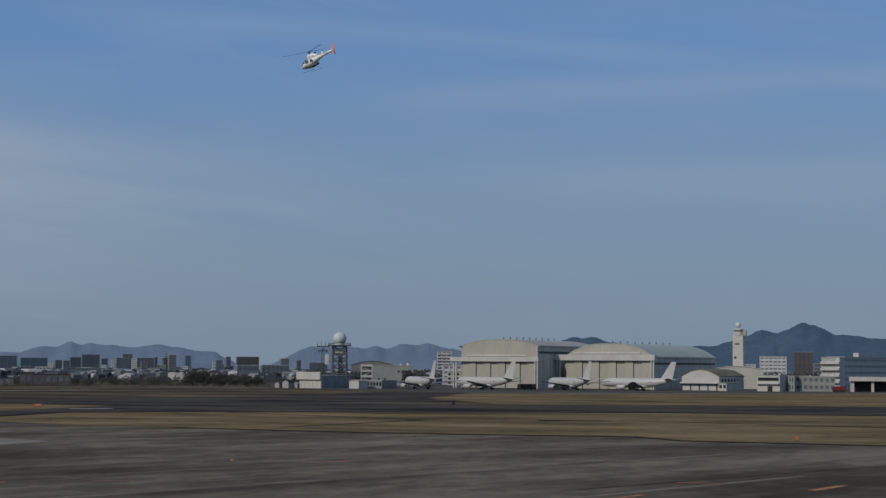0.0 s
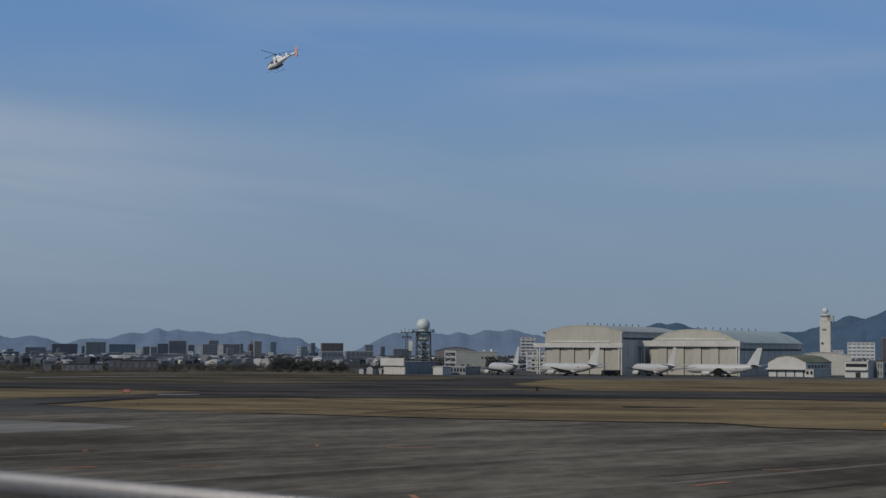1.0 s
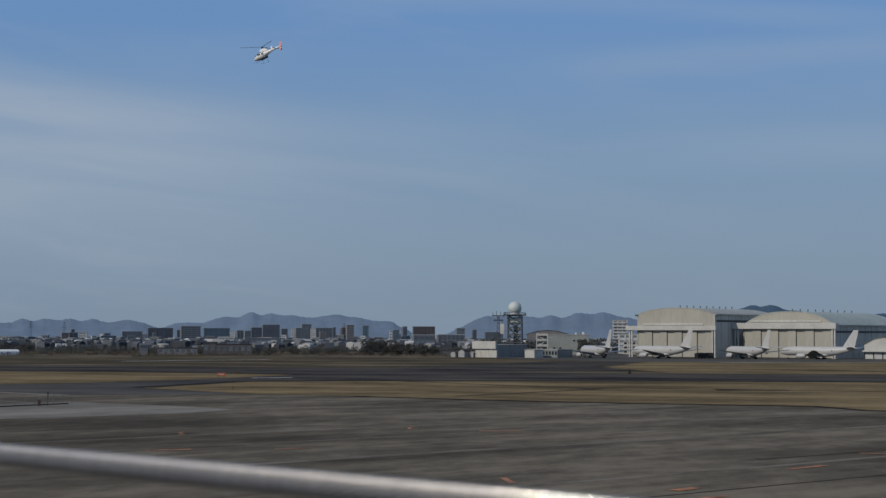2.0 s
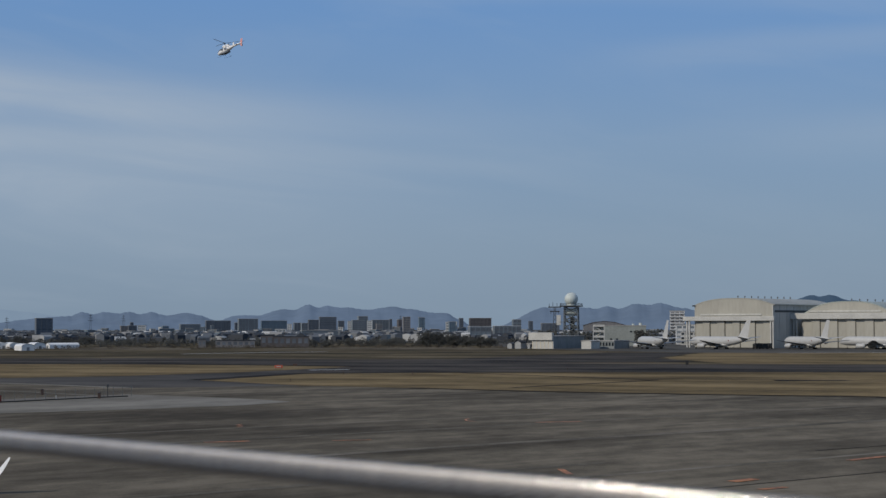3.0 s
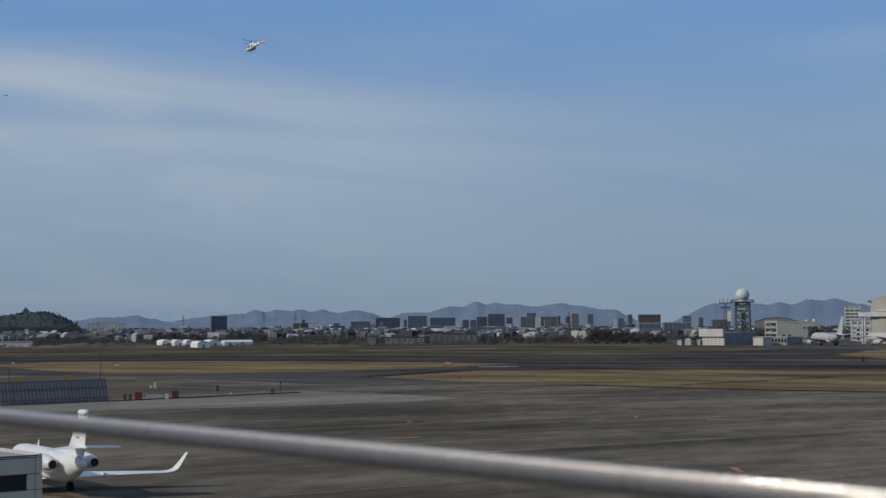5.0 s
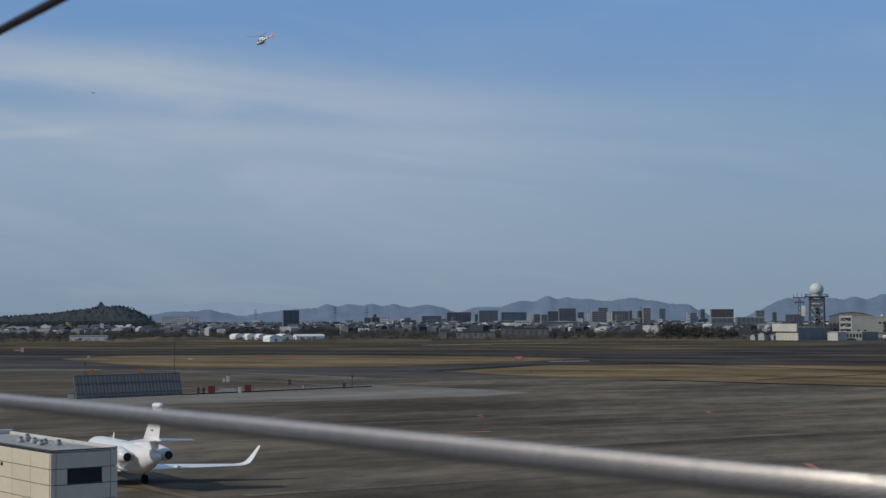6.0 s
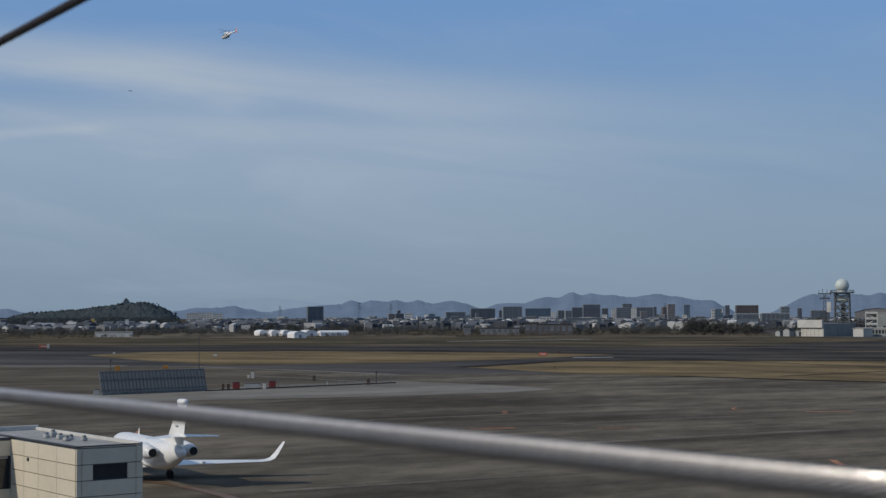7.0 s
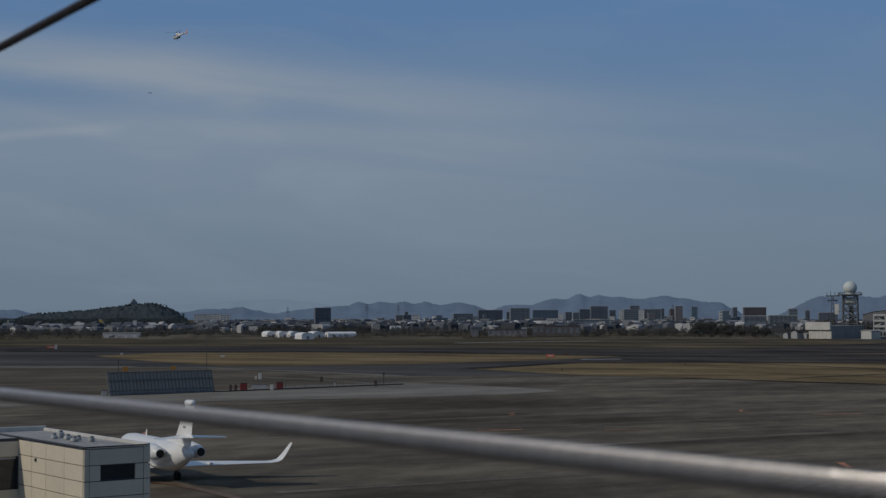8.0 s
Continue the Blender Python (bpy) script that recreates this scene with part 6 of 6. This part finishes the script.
def ridge(tops, az):
    """Height angle of a crest that swings from summit to saddle."""
    for (a, p), (b, q) in zip(tops, tops[1:]):
        if az <= b:
            k = max(0.0, (az - a) / (b - a))
            k = 0.5 * k + 0.5 * (0.5 - 0.5 * math.cos(math.pi * k))
            return p + (q - p) * k
    return tops[-1][1]


HILL = ((-19.5, -0.25), (-16.3, -0.21), (-15.5, -0.17), (-14.7, 0.02), (-13.75, 0.08), (-13.0, 0.14), (-12.4, 0.23), (-11.75, 0.31), (-11.2, 0.37), (-10.9, 0.41), (-10.5, 0.35), (-10.15, 0.22), (-9.85, 0.07), (-9.62, -0.09), (-9.46, -0.33))


def wooded_hill():
    rows, cols = 40, 420
    vs, fs = [], []
    for i in range(rows):
        f = i / (rows - 1)
        d = HILL_D - 260 + 520 * f
        k = math.sin(math.pi * f) ** 0.8
        for j in range(cols):
            az = -19.5 + 10.16 * j / (cols - 1)
            a = radians(az)
            z = (EYE + HILL_D * math.tan(radians(ridge(HILL, az)))) * k + k * (2.0 + 5.2 * noise.noise((az * 6, f * 34, 1.3)) + 2.8 * noise.noise((az * 14, f * 80, 5.1)))
            vs.append((d * math.sin(a), d * math.cos(a), z - 3))
    for i in range(rows - 1):
        for j in range(cols - 1):
            p = i * cols + j
            fs.append((p, p + 1, p + cols + 1, p + cols))
    me = bpy.data.meshes.new("wooded_hill")
    me.from_pydata(vs, [], fs)
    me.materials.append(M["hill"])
    ob = tagged(new("wooded_hill", me), "dark evergreen-wooded hill above the town", "hill", kind="structure")
    for p in me.polygons:
        p.use_smooth = True
    # single crowns stand out along the crest
    r = np.random.RandomState(5)
    pick = r.randint(cols * 17, cols * 22, 1500)
    cs = np.array(vs)[pick] + r.randn(1500, 3) * (5, 6, 0.4)
    keep = cs[:, 2] > 0.0
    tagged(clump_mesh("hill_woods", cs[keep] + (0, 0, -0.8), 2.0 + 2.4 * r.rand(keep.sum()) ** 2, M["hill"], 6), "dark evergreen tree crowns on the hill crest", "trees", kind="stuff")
    return ob


wooded_hill()
kp = thing("castle_keep", spot(-11.36, HILL_D - 5, 43.2, 20) @ Matrix.Diagonal((0.95, 0.95, 0.66, 1)), "small grey-roofed castle keep on the hilltop", "castle")
part("stone_base", slab([(-9, -7), (9, -7), (9, 7), (-9, 7)], -12, 3.2), M["block_grey"], kp)
for z, w in ((3.2, 7.0), (6.8, 5.6), (10.2, 3.6)):
    part("storey", box((0, 0, z + 1.3), (w * 2, w * 1.6, 2.6)), M["block_white"], kp)
    bm = bmesh.new()
    bmesh.ops.create_cone(bm, cap_ends=True, segments=4, radius1=w * 1.5, radius2=w * 0.8, depth=1.3, matrix=Matrix.Translation((0, 0, z + 3.2)) @ Matrix.Rotation(radians(45), 4, "Z"))
    part("roof", bm, M["tile_grey"], kp)
part("ridge", box((0, 0, 14.6), (5.5, 0.8, 1.0)), M["tile_grey"], kp)


def mountain(name, d, tops, rough, mat, label, seed):
    """A far range: summits and saddles at bearings, with heights over the eye in degrees."""
    az0, az1 = tops[0][0], tops[-1][0]
    cols, rows = int(22 * (az1 - az0)) + 40, 12
    vs, fs = [], []
    for i in range(rows):
        f = i / (rows - 1)
        for j in range(cols):
            az = az0 + (az1 - az0) * j / (cols - 1)
            crest = d * math.tan(radians(max(ridge(tops, az), -0.25)))
            jag = d * radians(rough) * (noise.fractal((az * 2.3, seed, 0.3), 0.8, 2.1, 5) + 0.5 * noise.noise((az * 9, seed, 4.0)))
            spur = 1 + 0.30 * f * (1 - f) * 4 * noise.noise((az * 1.6 + f * 1.2, f * 2.2, seed)) + 0.12 * f * noise.noise((az * 5 - f * 2, f * 4, seed))
            a = radians(az)
            dd = d - 330 * f
            vs.append((dd * math.sin(a), dd * math.cos(a), (EYE + crest) * (1 - f) * spur + jag * (1 - f) ** 4 - 12 * f))
    for i in range(rows - 1):
        for j in range(cols - 1):
            p = i * cols + j
            fs.append((p, p + 1, p + cols + 1, p + cols))
    me = bpy.data.meshes.new(name)
    me.from_pydata(vs, [], fs)
    me.materials.append(M[mat])
    for p in me.polygons:
        p.use_smooth = True
    return tagged(new(name, me), label, "mountains", kind="structure")


# the range materials glow blue to stand in for air haze
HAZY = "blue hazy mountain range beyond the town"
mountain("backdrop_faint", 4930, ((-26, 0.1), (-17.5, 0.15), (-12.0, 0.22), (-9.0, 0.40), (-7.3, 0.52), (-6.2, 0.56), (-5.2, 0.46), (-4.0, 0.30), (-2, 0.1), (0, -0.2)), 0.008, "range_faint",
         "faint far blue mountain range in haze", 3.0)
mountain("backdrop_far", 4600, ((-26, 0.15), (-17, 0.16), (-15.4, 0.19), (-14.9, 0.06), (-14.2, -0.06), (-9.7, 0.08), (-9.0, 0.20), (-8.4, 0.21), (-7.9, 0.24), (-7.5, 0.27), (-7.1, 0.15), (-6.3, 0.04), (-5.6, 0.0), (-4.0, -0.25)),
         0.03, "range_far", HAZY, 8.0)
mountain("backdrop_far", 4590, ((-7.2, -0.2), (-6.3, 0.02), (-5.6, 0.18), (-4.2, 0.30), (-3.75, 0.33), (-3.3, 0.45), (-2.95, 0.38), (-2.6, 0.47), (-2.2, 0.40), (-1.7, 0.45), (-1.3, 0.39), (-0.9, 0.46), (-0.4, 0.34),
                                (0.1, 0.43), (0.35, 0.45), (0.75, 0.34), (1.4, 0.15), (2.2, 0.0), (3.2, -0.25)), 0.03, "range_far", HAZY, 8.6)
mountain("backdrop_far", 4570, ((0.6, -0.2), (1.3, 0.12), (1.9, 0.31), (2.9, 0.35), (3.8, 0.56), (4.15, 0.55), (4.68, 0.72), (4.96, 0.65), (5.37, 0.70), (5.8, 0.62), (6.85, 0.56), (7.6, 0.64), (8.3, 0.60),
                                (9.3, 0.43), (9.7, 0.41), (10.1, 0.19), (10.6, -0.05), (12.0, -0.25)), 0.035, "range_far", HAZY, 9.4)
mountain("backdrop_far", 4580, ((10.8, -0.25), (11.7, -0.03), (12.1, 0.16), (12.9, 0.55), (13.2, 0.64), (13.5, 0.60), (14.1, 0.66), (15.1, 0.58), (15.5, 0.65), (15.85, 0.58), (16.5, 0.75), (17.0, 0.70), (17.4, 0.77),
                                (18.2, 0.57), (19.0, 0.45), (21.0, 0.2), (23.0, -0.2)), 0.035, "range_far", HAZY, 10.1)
NEAR = "wooded mountains with a blue haze glow beyond the hangars"
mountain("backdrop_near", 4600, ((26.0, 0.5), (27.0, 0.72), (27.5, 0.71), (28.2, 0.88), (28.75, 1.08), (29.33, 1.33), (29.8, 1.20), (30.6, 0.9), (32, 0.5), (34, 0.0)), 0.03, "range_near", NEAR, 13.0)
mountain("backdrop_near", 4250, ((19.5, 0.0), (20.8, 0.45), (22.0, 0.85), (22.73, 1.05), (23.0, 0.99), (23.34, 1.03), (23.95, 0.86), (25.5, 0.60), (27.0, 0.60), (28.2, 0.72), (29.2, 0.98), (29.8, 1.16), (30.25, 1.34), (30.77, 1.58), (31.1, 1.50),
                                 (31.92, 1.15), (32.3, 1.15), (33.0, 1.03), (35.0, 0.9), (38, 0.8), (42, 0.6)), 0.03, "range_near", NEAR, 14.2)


# lattice pylons over the town
def pylon(m, h):
    t = thing("power_pylon", m, "thin dark lattice power pylon over the town", "pylon", "power pylons")
    for sx, sy in ((-1, -1), (1, -1), (1, 1), (-1, 1)):
        part("leg", beam((sx * 1.6, sy * 1.6, 0), (sx * 0.4, sy * 0.4, h), 0.5), M["dark_steel"], t)
    for z, w in ((0.7, 3.2), (0.82, 2.8), (0.94, 2.2)):
        part("cross_arm", beam((-w, 0, h * z), (w, 0, h * z), 0.5), M["dark_steel"], t)
    return t


for az, d, h in ((-3.04, 2300, 30), (-1.9, 2500, 30), (-5.9, 2600, 27), (-11.9, 1700, 15), (8.0, 2600, 30)):
    pylon(spot(az, d), h)


# ---- the deck and its wire railing ----
WIRE_AZ = 53.73


def wire_rope(name_label, az0, p, rise, s0, s1, wires, r_out, pitch, mat, fall=0.0):
    a = radians(az0)
    along = Vector((math.cos(a), -math.sin(a), fall))
    foot = Vector((p * math.sin(a), p * math.cos(a), EYE + rise))
    m = Matrix.Translation(foot) @ along.to_track_quat("X", "Z").to_matrix().to_4x4()
    t = thing("wire_rope", m, name_label, "wire rope", "railing ropes")
    rw = r_out * 0.22
    rc = r_out - rw
    part("core", loft([[(x, rc * 0.93 * math.cos(k * math.pi / 4), rc * 0.93 * math.sin(k * math.pi / 4)) for k in range(8)] for x in (s0, s1)]), M[mat], t)
    rings = []
    n = int((s1 - s0) / pitch * 16)
    for i in range(n + 1):
        x = s0 + (s1 - s0) * i / n
        b = -2 * math.pi * x / pitch
        c, s = math.cos(b), math.sin(b)
        ring = []
        for k in range(8):
            q = k * math.pi / 4
            rr = rc + rw * math.cos(q)
            tt = rw * 1.05 * math.sin(q)
            ring.append((x, rr * c - tt * s, rr * s + tt * c))
        rings.append(ring)
    w0 = part("strand", loft(rings), M[mat], t, smooth=True)
    for k in range(1, wires):
        again(w0, pose(0, 0, 0, 360 * k / wires, 0, 0))
    return t


ROPE = "taut stainless steel wire rope of the deck railing"
wire_rope(ROPE, 53.73, 0.478, -0.0645, -3.3, 1.3, 12, 0.0060, 0.092, "rope", fall=0.0016)
wire_rope("wire rope darkened as in shade along the top of the deck railing", 58.8, 0.478, 0.300, -3.3, 1.3, 12, 0.0048, 0.092, "shade_rope")
dk = thing("viewing_deck", pose(0, 0, 0, 0, 0, -WIRE_AZ), "unseen deck and back wall added under and behind the railing", "deck", kind="structure")
part("deck_slab", box((0, -5.2, 12.55), (30, 11.8, 0.3), bevel=0.03), M["deck"], dk)
# out-of-view wall added behind the eye to darken the ropes' reflections
part("back_wall", box((0, -6.6, 15.5), (29, 0.3, 5.6)), M["deck_wall"], dk)
part("deck_wall", box((0, -5.6, 6.2), (29, 10.6, 12.4)), M["deck"], dk)
for x in (-3.3, 1.3):
    rp = thing("railing_post", pose(0, 0, 0, 0, 0, -WIRE_AZ) @ pose(x, 0.478, 12.7), "plain steel post holding the railing ropes", "post", "railing posts")
    part("post", beam((0, 0, 0), (0, 0, 2.1), 0.06, sides=12), M["steel"], rp)
    part("foot_plate", box((0, 0, 0.01), (0.16, 0.16, 0.02)), M["steel"], rp)


# ---- helicopter ----
def helicopter():
    t = thing("helicopter", Matrix.Identity(4), "white light helicopter with a coral-red tail in flight", "helicopter")
    part("cabin", tube_y([(3.3, 0.12, 0.1, 0, -0.35), (3.0, 0.42, 0.4, 0, -0.32), (2.2, 0.68, 0.62, 0, -0.14), (1.1, 0.84, 0.76, 0, 0.02), (-0.4, 0.83, 0.76, 0, 0.08), (-1.6, 0.64, 0.56, 0, 0.26), (-2.7, 0.42, 0.42, 0, 0.46), (-4.0, 0.25, 0.26, 0, 0.6)], 22),
         M["white_gloss"], t, smooth=True)
    part("windscreen", tube_y([(2.95, 0.40, 0.2, 0, 0.0), (2.2, 0.66, 0.36, 0, 0.26), (1.3, 0.76, 0.44, 0, 0.44)], 18), M["far_glass"], t, smooth=True)
    for s in (-1, 1):
        part("side_window", box((s * 0.83, 0.5, 0.32), (0.08, 1.0, 0.55), bevel=0.03), M["far_glass"], t)
        part("rear_window", box((s * 0.77, -0.85, 0.32), (0.1, 0.8, 0.5), bevel=0.03), M["far_glass"], t)
        part("end_plate", foil([(s * 1.4, -5.2, 0.3, 0.7, 0.05), (s * 1.4, -5.35, 1.05, 0.5, 0.04)], True), M["white_gloss"], t)
        part("tailplane", foil([(s * 0.15, -5.2, 0.66, 0.6, 0.08), (s * 1.4, -5.35, 0.66, 0.45, 0.06)]), M["white_gloss"], t)
        sk = part("skid", beam((s * 1.05, 1.9, -1.5), (s * 1.05, -1.4, -1.5), 0.045, beam((s * 1.05, 1.9, -1.5), (s * 1.05, 2.4, -1.3), 0.045, sides=8), 8), M["dark_steel"], t)
        for y in (1.1, -0.7):
            part("skid_strut", beam((s * 1.05, y, -1.5), (s * 0.5, y, -0.7), 0.04, sides=6), M["dark_steel"], sk)
    part("belly", tube_y([(2.0, 0.46, 0.18, 0, -0.64), (0.4, 0.72, 0.30, 0, -0.66), (-1.6, 0.5, 0.25, 0, -0.55)], 16), M["block_dark"], t, "dark underside", smooth=True)
    part("engine_cowl", tube_y([(1.0, 0.3, 0.2, 0, 1.15), (0.4, 0.5, 0.42, 0, 1.25), (-1.2, 0.5, 0.42, 0, 1.2), (-2.2, 0.25, 0.22, 0, 0.95)], 16), M["white_gloss"], t, smooth=True)
    part("exhaust", tube_y([(-1.0, 0.2, 0.2, 0, 1.45), (-1.7, 0.2, 0.2, 0, 1.5)], 12), M["soot_shade"], t)
    part("tail_boom", tube_y([(-3.0, 0.32, 0.34, 0, 0.55), (-7.2, 0.14, 0.15, 0, 0.78)], 14), M["white_gloss"], t, smooth=True)
    part("fin", foil([(0, -6.5, 0.7, 1.1, 0.16), (0, -7.2, 1.9, 0.65, 0.1)], True), M["coral"], t, "coral-red tail fin")
    part("ventral_fin", foil([(0, -6.6, 0.75, 0.8, 0.14), (0, -7.0, -0.1, 0.45, 0.08)], True), M["coral"], t, "coral-red lower fin")
    part("tail_rotor", box((0.25, -7.3, 0.85), (0.05, 0.16, 1.85), bevel=0.01), M["block_grey"], t)
    part("mast", beam((0, 0.1, 1.3), (0, 0.1, 2.05), 0.22, sides=10), M["dark_steel"], t)
    ro = part("rotor_hub", tube_y([(-0.1, 0.3, 0.3, 0, 0), (0.1, 0.3, 0.3, 0, 0)], 14), M["dark_steel"], t, "dark rotor head", m=pose(0, 0.1, 2.1))
    bl = part("blade", box((2.9, 0, 0), (4.9, 0.2, 0.05), bevel=0.012), M["block_dark"], ro, "dark rotor blade", m=pose(0, 0, 0.06, 0, -3, 0))
    for k in (1, 2):
        again(bl, pose(0, 0, 0.06, 0, -3, 120 * k))
    # the hub's own disc lies flat
    ro.data.transform(Matrix.Rotation(radians(90), 4, "X"))
    return t, ro


heli, rotor = helicopter()


def far_plane():
    t = thing("light_airplane", Matrix.Identity(4), "tiny dark light airplane far off in the sky", "airplane")
    part("fuselage", tube_y([(3.6, 0.2, 0.2, 0, 0), (2.8, 0.6, 0.6, 0, 0), (0, 0.75, 0.8, 0, 0), (-4.8, 0.15, 0.2, 0, 0.2)], 12), M["block_dark"], t, smooth=True)
    part("wing", box((0, 0.8, 0.6), (11, 1.5, 0.18), bevel=0.05), M["block_dark"], t)
    part("tailplane", box((0, -4.4, 0.25), (3.4, 0.9, 0.1)), M["block_dark"], t)
    part("fin", foil([(0, -3.8, 0.2, 1.2, 0.12), (0, -4.4, 1.6, 0.7, 0.08)], True), M["block_dark"], t)
    return t


plane_far = far_plane()

# seconds, bearing, height angle of the helicopter, its distance, nose-down, bank
FLIGHT = [
    (0.0, 13.06, 10.87, 300.0, -5, -15),
    (0.5, 10.85, 10.54, 320.0, -7, -10),
    (1.0, 8.77, 10.28, 340.0, -6, -6),
    (1.5, 6.81, 10.07, 360.0, -5, -4),
    (2.0, 4.98, 9.95, 382.0, -5, -3),
    (3.5, 0.24, 9.78, 452.0, -4, -2),
    (4.0, -1.00, 9.77, 477.0, -4, -2),
    (4.5, -2.28, 9.85, 505.0, -4, -3),
    (5.0, -3.47, 9.87, 536.0, -4, -4),
    (6.5, -6.79, 9.92, 634.0, -4, -6),
    (7.0, -7.84, 9.94, 668.0, -3, -6),
    (7.5, -8.88, 9.93, 702.0, -3, -6),
    (8.0, -9.88, 9.91, 735.0, -3, -6),
]


def motions():
    rows = []
    for t, az, el, d, nose, bank in FLIGHT:
        a = radians(az)
        heading = az - 36
        rows.append((t, pose(d * math.sin(a), d * math.cos(a), EYE + d * math.tan(radians(el)), nose, bank, -heading)))
    walk(heli, rows)
    walk(rotor, [(k / FPS, pose(0, 0.1, 2.1, 0, 0, 20 + 78 * k)) for k in range(8 * FPS + 1)])
    rows = []
    for t in (0, 2, 4, 6.5, 7, 7.5, 8):
        az = radians(-11.457 + 0.42 * (t - 6.5))
        el = 7.934 - 0.022 * (t - 6.5)
        rows.append((t, pose(3600 * math.sin(az), 3600 * math.cos(az), EYE + 3600 * math.tan(radians(el)), 0, 0, -75)))
    walk(plane_far, rows)


motions()
